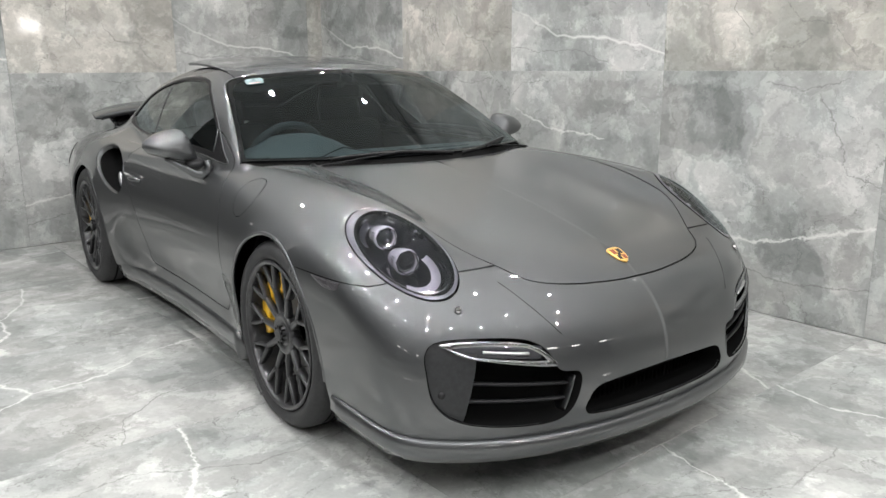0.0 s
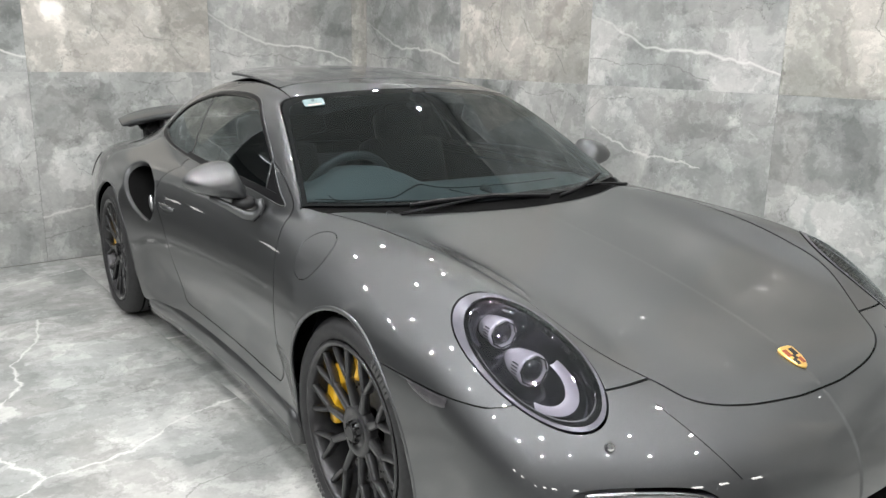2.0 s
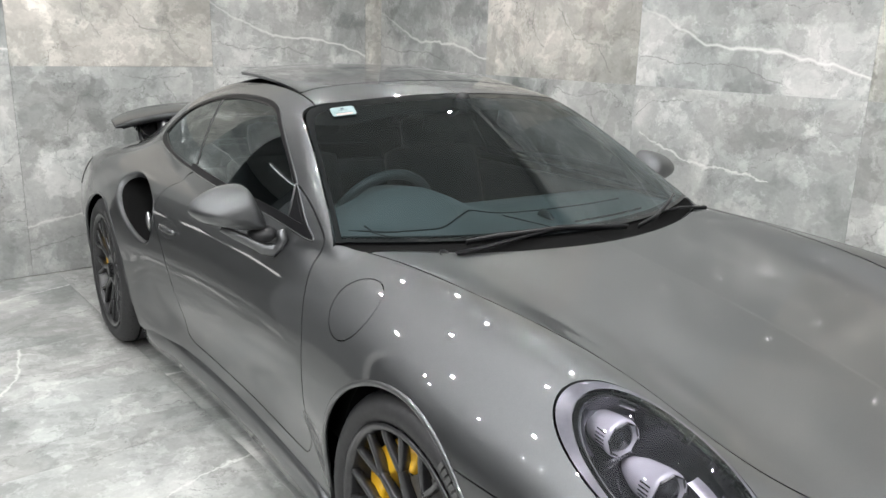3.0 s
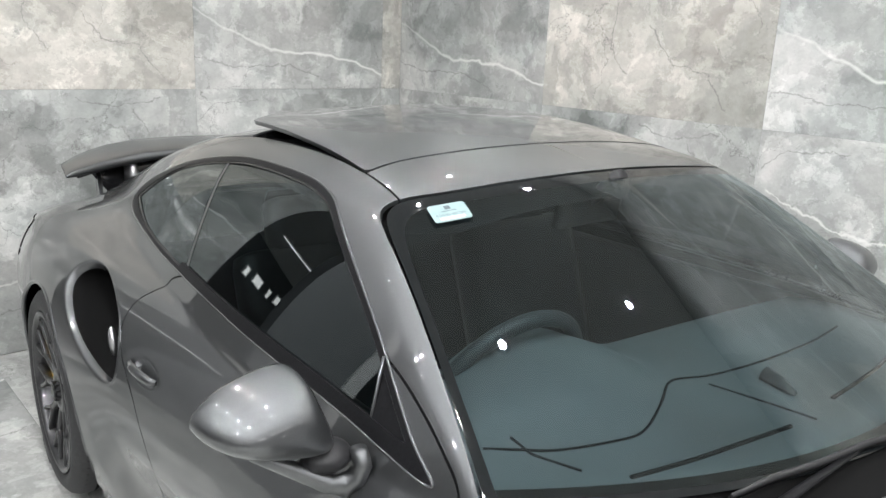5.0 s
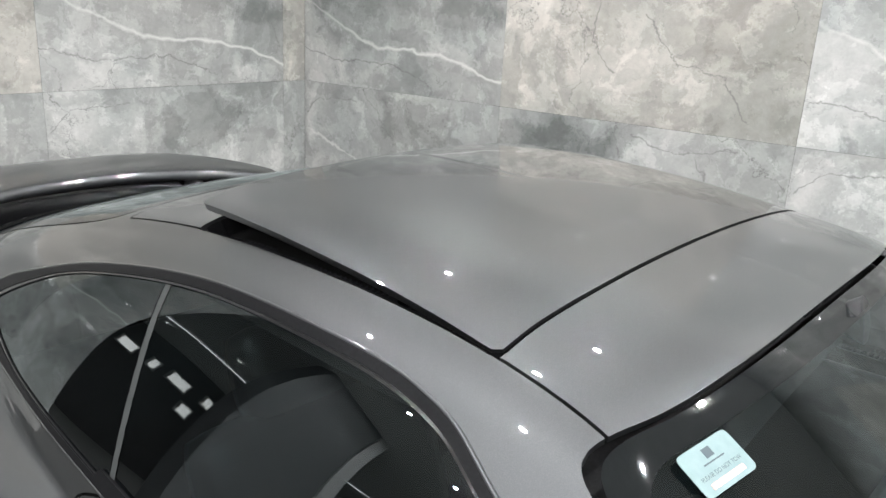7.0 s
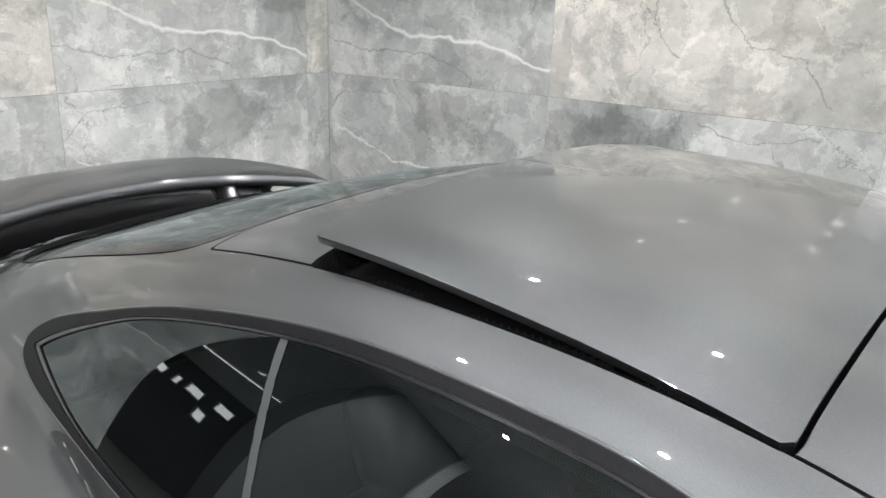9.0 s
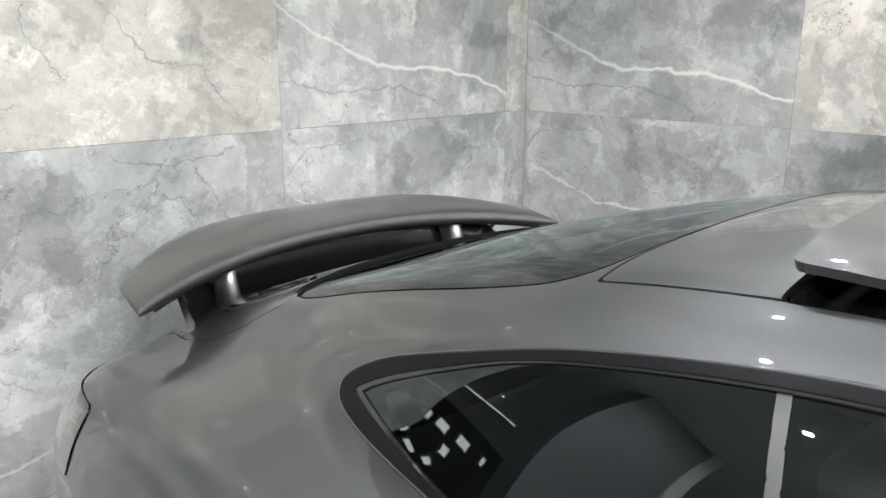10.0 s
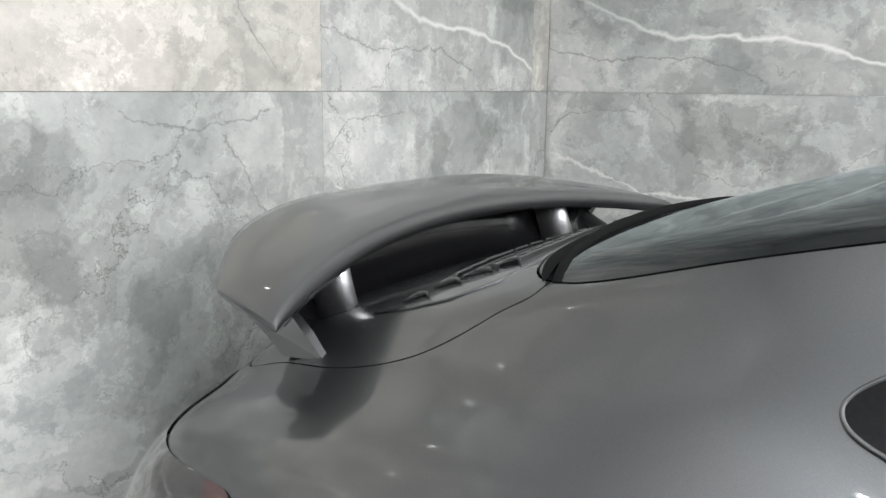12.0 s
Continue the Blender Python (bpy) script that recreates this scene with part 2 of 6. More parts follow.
PALE_TILE = make_tile("pale_grey_marble_tile", tone=(0.81, 0.88), warm=True, patches=[(0.12, 0.20, 0.13, 0.26, 1.2), (0.48, 0.14, 0.17, 0.13, 1.16), (0.30, 0.58, 0.2, 0.12, 0.88), (1.02, 0.60, 0.18, 0.36, 0.84), (0.76, 0.10, 0.12, 0.09, 1.1)],
                      cracks=[[(0.35, 0.72), (0.42, 0.48), (0.40, 0.30), (0.50, 0.18)], [(0.60, 0.40), (0.74, 0.24), (0.90, 0.21), (1.02, 0.06)]])
BLOCK_TILE = make_tile("blocked_grey_marble_tile", tone=(0.82, 0.90), patches=[(0.22, 1.06, 0.22, 0.11, 1.16), (0.74, 1.08, 0.20, 0.10, 0.80), (0.88, 0.80, 0.24, 0.14, 1.15), (0.30, 0.72, 0.24, 0.14, 0.86), (0.2, 0.35, 0.2, 0.2, 1.1), (0.8, 0.3, 0.3, 0.2, 0.88)],
                       cracks=[[(0.02, 1.07), (0.10, 1.15), (0.35, 1.165)], [(0.0, 0.58), (0.30, 0.46), (0.62, 0.50), (0.88, 0.36), (1.187, 0.34)]], streaks=[[(0.05, 0.98), (0.4, 0.86), (0.8, 0.84)]])
CRACK_TILE = make_tile("cracked_grey_marble_tile", tone=(0.80, 0.88), patches=[(0.24, 0.98, 0.26, 0.18, 0.76), (0.36, 0.62, 0.24, 0.15, 1.3), (0.78, 0.80, 0.2, 0.2, 1.06), (0.90, 0.40, 0.26, 0.18, 0.84), (0.3, 0.2, 0.25, 0.15, 1.12)],
                       cracks=[[(0.60, 1.18), (0.78, 1.14), (0.92, 1.17), (1.0, 1.187)], [(0.86, 1.13), (0.98, 0.93), (1.03, 0.76), (1.187, 0.70)], [(0.0, 0.15), (0.4, 0.24), (0.8, 0.18), (1.187, 0.22)]], streaks=[[(0.0, 0.30), (0.35, 0.36), (0.70, 0.38), (1.187, 0.52)]])
GROUT = grained(material("grey_grout", rough=0.8), 60, (0.40, 0.40, 0.39), (0.46, 0.46, 0.45), 0.0004)
BLACK = grained(material("black_plastic", rough=0.45), 120, (0.010, 0.010, 0.011), (0.018, 0.018, 0.019), 0.00002)
DARK = material("matt_black_lining", (0.006, 0.006, 0.006), rough=1.0)
DARK.node_tree.nodes["Principled BSDF"].inputs["Specular IOR Level"].default_value = 0.04
BLACK.node_tree.nodes["Principled BSDF"].inputs["Specular IOR Level"].default_value = 0.3
RUBBER = grained(material("black_rubber_seal", rough=0.34), 200, (0.006, 0.006, 0.0065), (0.010, 0.010, 0.011), 0.00002)


def make_glass(name, tint, rough=0.0):
    """A thin pane: tinted see-through with a Fresnel sheen."""
    m = bpy.data.materials.new(name)
    m.use_nodes = True
    t = m.node_tree
    t.nodes.remove(t.nodes["Principled BSDF"])
    clear, gloss, mix = t.nodes.new("ShaderNodeBsdfTransparent"), t.nodes.new("ShaderNodeBsdfGlossy"), t.nodes.new("ShaderNodeMixShader")
    fres = t.nodes.new("ShaderNodeFresnel")
    clear.inputs[0].default_value = (*tint, 1)
    gloss.inputs["Color"].default_value = (0.90, 0.98, 1.0, 1)
    gloss.inputs["Roughness"].default_value = rough
    fres.inputs["IOR"].default_value = 1.8  # both faces of the pane
    t.links.new(fres.outputs[0], mix.inputs[0])
    t.links.new(clear.outputs[0], mix.inputs[1])
    t.links.new(gloss.outputs[0], mix.inputs[2])
    t.links.new(mix.outputs[0], t.nodes["Material Output"].inputs[0])
    return m


RUBBER.node_tree.nodes["Principled BSDF"].inputs["Specular IOR Level"].default_value = 0.07
GLASS = make_glass("tinted_glass", (0.56, 0.66, 0.68))
GLASS_DARK = make_glass("dark_tinted_glass", (0.26, 0.31, 0.31))
GLASS_SIDE = make_glass("side_tinted_glass", (0.40, 0.47, 0.48))
LENS = make_glass("clear_lamp_lens", (0.90, 0.89, 0.93))
FRIT = material("black_glass_print", (0.006, 0.007, 0.0075), rough=0.05)
BPILLAR = material("grey_pillar_trim", (0.05, 0.053, 0.053), rough=0.3)
CHROME = grained(material("bright_chrome", rough=0.12, metal=1.0), 40, (0.72, 0.72, 0.73), (0.8, 0.8, 0.81))
STEEL = grained(material("satin_aluminium", rough=0.35, metal=1.0), 90, (0.55, 0.55, 0.56), (0.66, 0.66, 0.67), 0.0001)
RIM = grained(material("dark_grey_wheel_paint", rough=0.32, metal=0.55, coat=0.5), 30, (0.034, 0.034, 0.036), (0.052, 0.052, 0.054))
TYRE = grained(material("black_tyre_rubber", rough=0.62), 70, (0.014, 0.014, 0.015), (0.026, 0.026, 0.027), 0.0003)
CALIPER = grained(material("yellow_caliper_paint", rough=0.3, coat=0.6), 50, (0.75, 0.42, 0.02), (0.82, 0.48, 0.03))
DISC = grained(material("grey_brake_disc", rough=0.4, metal=0.7), 60, (0.16, 0.16, 0.16), (0.24, 0.24, 0.24), 0.0002)
LAMP_BOWL = grained(material("violet_grey_lamp_bowl", rough=0.22, metal=0.6, coat=0.5), 25, (0.022, 0.021, 0.028), (0.05, 0.048, 0.062))
LAMP_DARK = material("dark_lamp_insert", (0.03, 0.03, 0.036), rough=0.2, coat=0.5)
PROJECTOR = material("projector_lens_glass", (0.02, 0.02, 0.025), rough=0.03, coat=1.0)
RED_LENS = material("red_lamp_lens", (0.04, 0.010, 0.010), rough=0.08, coat=1.0)
LEATHER = grained(material("slate_leather_dashboard", rough=0.5), 260, (0.135, 0.150, 0.152), (0.155, 0.172, 0.174), 0.00003, bump_scale=600)
SEAT = grained(material("dark_seat_leather", rough=0.5), 120, (0.010, 0.011, 0.0115), (0.015, 0.0165, 0.017), 0.00004)
CARPET = grained(material("black_carpet", rough=0.95), 300, (0.008, 0.008, 0.009), (0.016, 0.016, 0.017), 0.0)
LAMP_FRAME = grained(material("violet_grey_lamp_frame", rough=0.28, metal=0.5, coat=0.8), 30, (0.075, 0.073, 0.089), (0.10, 0.098, 0.118))
PAINT_DARK = grained(material("dark_grey_satin_trim", rough=0.4, metal=0.3), 60, (0.022, 0.023, 0.024), (0.034, 0.035, 0.037))
MARKER = grained(material("clear_marker_lens", rough=0.12, coat=1.0), 40, (0.035, 0.034, 0.037), (0.06, 0.057, 0.06))
GOLD = grained(material("gold_enamel", rough=0.3, metal=0.6), 80, (0.75, 0.45, 0.12), (0.85, 0.55, 0.18))
BADGE_RED = material("dark_red_enamel", (0.25, 0.05, 0.02), rough=0.3)
STICKER = grained(material("pale_turquoise_print", rough=0.5), 60, (0.14, 0.205, 0.21), (0.17, 0.235, 0.24))
INK = material("dark_print_ink", (0.05, 0.07, 0.08), rough=0.6)
INK_RED = material("faded_red_ink", (0.55, 0.30, 0.26), rough=0.6)
SEAT2 = grained(material("grey_leather_rim", rough=0.45), 160, (0.035, 0.04, 0.042), (0.05, 0.056, 0.058), 0.00003)
CARRIER = material("glossy_black_plastic", (0.012, 0.012, 0.013), rough=0.15, coat=0.6)

SMOKED_CHROME = grained(material("smoked_chrome", rough=0.16, metal=1.0), 40, (0.26, 0.26, 0.27), (0.34, 0.34, 0.35))
SMOKED = material("smoked_lamp_lens", (0.022, 0.020, 0.020), rough=0.08, coat=1.0)
SATIN_DARK = grained(material("satin_dark_grey_trim", rough=0.28, metal=0.6), 50, (0.09, 0.092, 0.095), (0.12, 0.122, 0.126))
PROJECTOR_SHELL = grained(material("bright_lamp_metal", rough=0.22, metal=0.35, coat=0.5), 40, (0.72, 0.70, 0.77), (0.82, 0.80, 0.87))

# ---- room ----
WALL_YAW, TILE = 3.83, 1.187
ROOM = pose(-3.947, 1.409, 0, 0, 0, WALL_YAW)  # the corner; the room runs along +x and -y of this frame


def part(name, bm, mat, parent=None, label="", smooth=False):
    """Links a bmesh as one mesh object, under a thing where a parent is given."""
    me = bpy.data.meshes.new(name)
    bm.to_mesh(me)
    bm.free()
    return part_mesh(name, me, mat, parent, label, smooth)


def part_mesh(name, me, mat, parent=None, label="", smooth=False):
    for m in mat if isinstance(mat, (list, tuple)) else (mat,):
        me.materials.append(m)
    if smooth:
        me.shade_smooth()
    ob = new(name, me)
    ob.parent = parent
    if label:
        tagged(ob, label)
    return ob


def box(bm, lo, hi, bevel=0.0, m=None):
    """Adds an axis-aligned box, bevelled, moved by m."""
    r = bmesh.ops.create_cube(bm, size=1)
    vs = r["verts"]
    c, s = [(a + b) / 2 for a, b in zip(lo, hi)], [b - a for a, b in zip(lo, hi)]
    for v in vs:
        v.co = Vector([v.co[k] * s[k] + c[k] for k in range(3)])
    if bevel:
        es = list({e for v in vs for e in v.link_edges})
        made = bmesh.ops.bevel(bm, geom=es, offset=bevel, segments=2, affect="EDGES", profile=0.6)
        vs = list({v for f in made["faces"] for v in f.verts} | {v for v in vs if v.is_valid})
    if m is not None:
        bmesh.ops.transform(bm, matrix=m, verts=[v for v in vs if v.is_valid])
    return vs


def slab(name, lo, hi, mat, label, category, m=ROOM):
    bm = bmesh.new()
    box(bm, lo, hi)
    ob = part(name, bm, mat)
    ob.matrix_world = m
    return tagged(ob, label, category, kind="structure")


HALL_X0, HALL_X1, HALL_Y, HALL_Y1, ROOM_H = -6.5, 12.0, -13.0, 8.0, CEILING_Z
NORTH_END = 8.33
MARBLE_END, GREY_START, GREY_END = 2.966, 3.703, 4.62
floor = slab("floor", (HALL_X0, HALL_Y, -0.2), (HALL_X1, HALL_Y1, -0.004), GROUT, "polished grey marble tile showroom floor", "floor")
wall_west = slab("wall_west", (-0.2, -MARBLE_END, -0.004), (-0.012, 0.2, ROOM_H), GROUT, "wall clad in polished grey marble tiles", "wall")
wall_north = slab("wall_north", (-0.012, 0.012, -0.004), (NORTH_END, 0.2, ROOM_H), GROUT, "wall clad in polished grey marble tiles", "wall")
PLASTER = grained(material("pale_grey_plaster", rough=0.6), 8, (0.60, 0.60, 0.59), (0.68, 0.68, 0.67), 0.0005)
GREY_PAINT = grained(material("dark_grey_wall_paint", rough=0.5), 6, (0.16, 0.165, 0.17), (0.19, 0.195, 0.20), 0.0004)
HALL_DARK = grained(material("charcoal_hall_paint", rough=0.7), 5, (0.12, 0.12, 0.123), (0.16, 0.16, 0.163), 0.0005)
wall_return = slab("wall_return", (-0.2, -GREY_END, -0.004), (-0.010, -GREY_START, ROOM_H), GREY_PAINT, "plain dark grey painted wall", "wall")
trim = slab("trim", (-0.23, -GREY_END - 0.14, -0.004), (0.01, -GREY_END - 0.002, ROOM_H), PLASTER, "pale plaster end of the wall", "trim")
wall_far_west = slab("wall_far_west", (HALL_X0 - 0.2, HALL_Y, -0.004), (HALL_X0, 0.2, ROOM_H), HALL_DARK, "charcoal painted hall wall", "wall")
wall_back = slab("wall_back", (HALL_X0, 0.012, -0.004), (-0.202, 0.2, ROOM_H), HALL_DARK, "charcoal painted hall wall", "wall")
wall_east = slab("wall_east", (HALL_X1, HALL_Y, -0.004), (HALL_X1 + 0.2, HALL_Y1, ROOM_H), HALL_DARK, "charcoal painted hall wall with a row of windows", "wall")
wall_south = slab("wall_south", (HALL_X0 - 0.2, HALL_Y - 0.2, -0.004), (HALL_X1 + 0.2, HALL_Y, ROOM_H), HALL_DARK, "charcoal painted hall wall with a row of windows", "wall")
ceiling = slab("ceiling", (HALL_X0 - 0.2, HALL_Y - 0.2, ROOM_H), (HALL_X1 + 0.2, HALL_Y1 + 0.2, ROOM_H + 0.2), PLASTER, "plain pale grey plastered ceiling", "ceiling")

wall_far_north = slab("wall_far_north", (-0.2, HALL_Y1, -0.004), (HALL_X1 + 0.2, HALL_Y1 + 0.2, ROOM_H), HALL_DARK, "charcoal painted hall wall", "wall")
wall_side = slab("wall_side", (-0.4, 0.202, -0.004), (-0.202, HALL_Y1, ROOM_H), HALL_DARK, "charcoal painted hall wall", "wall")

# windows high on the hall's outer walls
PANE_GLOW = material("daylight_pane", (0.9, 0.9, 0.9), emission=(1.0, 0.98, 0.95), strength=16.0)
PANE_DIM = material("dim_daylight_pane", (0.9, 0.9, 0.9), emission=(1.0, 0.98, 0.95), strength=3.0)
FRAME = grained(material("white_window_frame", rough=0.4), 30, (0.7, 0.7, 0.7), (0.78, 0.78, 0.78))
spots = [(HALL_X1 - 0.02, y, 2.13, w, 0) for y, w in ((5.2, 0.5), (1.9, 0.5), (0.35, 0.4), (-0.85, 0.5), (-1.55, 0.5), (-2.3, 0.4), (-3.0, 0.3), (-4.5, 0.8), (-5.4, 0.5), (-7.4, 0.4), (-9.3, 0.6), (-10.6, 0.5), (-12.4, 0.4))]
spots += [(HALL_X0 + 0.02, y, z, w, 180) for y, z, w in ((-5.5, 2.0, 0.12), (-5.95, 2.08, 0.3), (-6.45, 2.12, 0.1), (-6.9, 2.2, 0.34), (-7.6, 2.30, 0.34), (-8.3, 2.36, 0.1), (-7.3, 1.80, 0.2))]
spots += [(x, HALL_Y + 0.02, z, 0.5, 90) for x, z in ((8.6, 2.3), (10.0, 2.3))]
for k, (x, y, z, w, turn) in enumerate(spots):
    bm = bmesh.new()
    box(bm, (-0.02, -w / 2 - 0.04, -0.15), (0.03, w / 2 + 0.04, 0.15), 0.005)
    win = part("window_%d" % (k + 1), bm, FRAME)
    win.matrix_world = ROOM @ pose(x, y, z, 0, 0, turn)
    tagged(win, "small bright window high on the hall wall", "window", kind="structure")
    bm = bmesh.new()
    box(bm, (-0.028, -w / 2, -0.11), (0.036, w / 2, 0.11))
    part("pane", bm, PANE_DIM if turn == 180 else PANE_GLOW, win)

# tube lights below the hall ceiling
TUBE_GLOW = material("tube_light_glow", (0.9, 0.9, 0.9), emission=(0.98, 0.99, 1.0), strength=3.5)


def tube_light(x, y, length, rz):
    bm = bmesh.new()
    box(bm, (-length / 2, -0.035, 0.03), (length / 2, 0.035, 0.07), 0.006)
    lamp = part("tube_light", bm, FRAME)
    lamp.matrix_world = ROOM @ pose(x, y, ROOM_H - 0.07, 0, 0, rz)
    tagged(lamp, "long white tube light fixed to the ceiling", "ceiling light", "tube lights in the hall")
    bm = bmesh.new()
    lathe_ring = [[(length / 2 * s, 0.014 * math.cos(a), 0.012 + 0.014 * math.sin(a)) for a in [math.pi * k / 6 for k in range(12)]] for s in (-1, 1)]
    made = [[bm.verts.new(v) for v in ring] for ring in lathe_ring]
    for k in range(12):
        bm.faces.new((made[0][k], made[0][(k + 1) % 12], made[1][(k + 1) % 12], made[1][k]))
    part("tube", bm, TUBE_GLOW, lamp)


for x, y, rz in ((-3.77, -5.36, -74), (0.77, -5.73, 0), (-2.2, -7.6, 0)):
    tube_light(x, y, 1.6, rz)

# ceiling spotlights round the light discs
bm = bmesh.new()
ring = []
for r, z in ((0.046, -0.004), (0.047, -0.026), (0.060, -0.022), (0.062, 0.0)):
    ring.append([bm.verts.new((r * math.cos(a), r * math.sin(a), z)) for a in [2 * math.pi * k / 24 for k in range(24)]])
for a, b in zip(ring, ring[1:]):
    for k in range(24):
        bm.faces.new((a[k], a[(k + 1) % 24], b[(k + 1) % 24], b[k]))
spot_proto = tagged(part("ceiling_spotlight", bm, FRAME), "small round white spotlight set into the ceiling", "ceiling light", "spotlights over the car")
spot_proto.location = (SPOT_X[0], SPOT_Y[0], CEILING_Z)
for sx in SPOT_X:
    for sy in SPOT_Y:
        if (sx, sy) != (SPOT_X[0], SPOT_Y[0]):
            copy_thing(spot_proto, pose(sx, sy, CEILING_Z))

# further spotlights in the hall, with glowing lenses of their own
HALL_GLOW = material("hall_spot_glow", (0.9, 0.9, 0.9), emission=(0.985, 0.99, 1.0), strength=1300.0)
bm = bmesh.new()
bm.faces.new([bm.verts.new((0.017 * math.cos(a), -0.017 * math.sin(a), -0.006)) for a in [2 * math.pi * k / 16 for k in range(16)]])
lens_mesh = bpy.data.meshes.new("lens")
bm.to_mesh(lens_mesh)
bm.free()
lens_mesh.materials.append(HALL_GLOW)
for i in range(9):
    for j in range(5):
        x, y = -4.6 + 1.75 * i + 0.16 * (j % 2), -5.0 - 1.5 * j
        far = copy_thing(spot_proto, ROOM @ pose(x, y, CEILING_Z))
        lens = new("lens", lens_mesh)
        lens.parent = far

TILE_MESHES = {}


def tile_piece(parent, w, h, mat, m, thick=0.012, x0=0.0):
    """One tile, w by h metres, face at +z of its own frame; alike tiles share a mesh. x0: how much of it is cut away."""
    key = (round(w, 3), round(h, 3), mat.name, x0)
    if key not in TILE_MESHES:
        bm = bmesh.new()
        g = 0.0005
        box(bm, (x0 + g, g, -thick), (w - g, h - g, 0.0), 0.0006)
        me = bpy.data.meshes.new("tile")
        bm.to_mesh(me)
        bm.free()
        me.materials.append(mat)
        TILE_MESHES[key] = me
    ob = new("tile", TILE_MESHES[key])
    ob.parent = parent
    ob.matrix_parent_inverse = parent.matrix_basis.inverted()
    ob.matrix_basis = m
    return ob


# wall tiles: local x to the right as one faces the wall, local y up, local z out of the wall
WEST = ROOM @ Matrix(((0, 0, 1, 0), (1, 0, 0, 0), (0, 1, 0, 0), (0, 0, 0, 1)))
NORTH = ROOM @ Matrix(((1, 0, 0, 0), (0, 0, -1, 0), (0, 1, 0, 0), (0, 0, 0, 1)))
SEAM_Z, STRIP = 1.226, 0.142
ROWS_Z = [(0.0, SEAM_Z), (SEAM_Z, SEAM_Z + TILE), (SEAM_Z + TILE, ROOM_H)]
for row, (z0, z1) in enumerate(ROWS_Z):
    tile_piece(wall_west, STRIP, z1 - z0, PALE_TILE if row == 1 else WALL_TILE, WEST @ pose(-STRIP, z0, 0))
    for k in range(3):
        mat = ((BLOCK_TILE, CRACK_TILE), (VEIN_TILE, PALE_TILE), (WALL_TILE, WALL_TILE))[row][k % 2]
        tile_piece(wall_west, TILE, z1 - z0, mat, WEST @ pose(-STRIP - (k + 1) * TILE, z0, 0), x0=0.737 if k == 2 else 0.0)
    for k in range(7):
        mat = ((BLOCK_TILE, CRACK_TILE), (VEIN_TILE, PALE_TILE), (WALL_TILE, WALL_TILE))[row][k % 2]
        tile_piece(wall_north, TILE, z1 - z0, mat, NORTH @ pose(0.001 + k * TILE, z0, 0))
for i in range(7):
    for j in range(6):
        tile_piece(floor, TILE, TILE, (FLOOR_TILE, FLOOR_TILE_B)[(i + j) % 2], ROOM @ pose(0.013 + i * TILE, -0.013 - (j + 1) * TILE, 0))

# ---- the car's skin: one smooth field, cut into panels ----


def spline(*knots):
    """A natural cubic through (x, y) knots, as a function on arrays; straight outside its ends."""
    k = sorted(knots)
    xs, ys = np.array([a for a, _ in k], float), np.array([b for _, b in k], float)
    n = len(xs)
    h = np.diff(xs)
    a = np.zeros((n, n))
    r = np.zeros(n)
    a[0, 0] = a[-1, -1] = 1
    for i in range(1, n - 1):
        a[i, i - 1:i + 2] = h[i - 1], 2 * (h[i - 1] + h[i]), h[i]
        r[i] = 6 * ((ys[i + 1] - ys[i]) / h[i] - (ys[i] - ys[i - 1]) / h[i - 1])
    mm = np.linalg.solve(a, r)

    def value(x):
        x = np.asarray(x, float)
        i = np.clip(np.searchsorted(xs, x) - 1, 0, n - 2)
        xc = np.clip(x, xs[0], xs[-1])
        t0, t1 = xs[i + 1] - xc, xc - xs[i]
        v = (mm[i] * t0 ** 3 + mm[i + 1] * t1 ** 3) / (6 * h[i]) + (ys[i] / h[i] - mm[i] * h[i] / 6) * t0 + (ys[i + 1] / h[i] - mm[i + 1] * h[i] / 6) * t1
        lo = (ys[1] - ys[0]) / h[0] - h[0] * mm[1] / 6
        hi = (ys[-1] - ys[-2]) / h[-1] + h[-1] * mm[-2] / 6
        return v + np.where(x < xs[0], (x - xs[0]) * lo, 0) + np.where(x > xs[-1], (x - xs[-1]) * hi, 0)

    return value


def smax(a, b, k):
    d = np.maximum(k - np.abs(a - b), 0.0) / k
    return np.maximum(a, b) + d * d * d * k / 6.0


def smin(a, b, k):
    return -smax(-a, -b, k)


def step(a, b, x):
    t = np.clip((x - a) / (b - a), 0, 1)
    return t * t * (3 - 2 * t)


REAR_X, HUB_Z = -2.47, 0.338
hood_z = spline((1.0, 0.50), (0.87, 0.603), (0.79, 0.646), (0.69, 0.682), (0.5, 0.735), (0.2, 0.797), (0.0, 0.829), (-0.3, 0.872), (-0.6, 0.90), (-1.2, 0.90), (-2.2, 0.90), (-2.9, 0.90), (-3.2, 0.85), (-3.4, 0.79), (-3.6, 0.70))
crest = spline((1.0, 0.0), (0.8, 0.005), (0.6, 0.055), (0.4, 0.078), (0.2, 0.07), (0.0, 0.052), (-0.3, 0.022), (-0.55, 0.004), (-0.9, 0.0), (-2.0, 0.0), (-3.6, 0.0))
half_width = spline((1.1, 0.82), (0.6, 0.872), (0.3, 0.895), (0.0, 0.905), (-0.4, 0.888), (-0.8, 0.873), (-1.2, 0.873), (-1.6, 0.892), (-1.95, 0.93), (-2.25, 0.962), (-2.55, 0.968), (-2.9, 0.945), (-3.2, 0.90), (-3.6, 0.82))
nose_x = spline((0.05, 0.86), (0.12, 0.925), (0.2, 0.975), (0.3, 0.992), (0.42, 0.985), (0.5, 0.96), (0.57, 0.918), (0.62, 0.872), (0.7, 0.78))
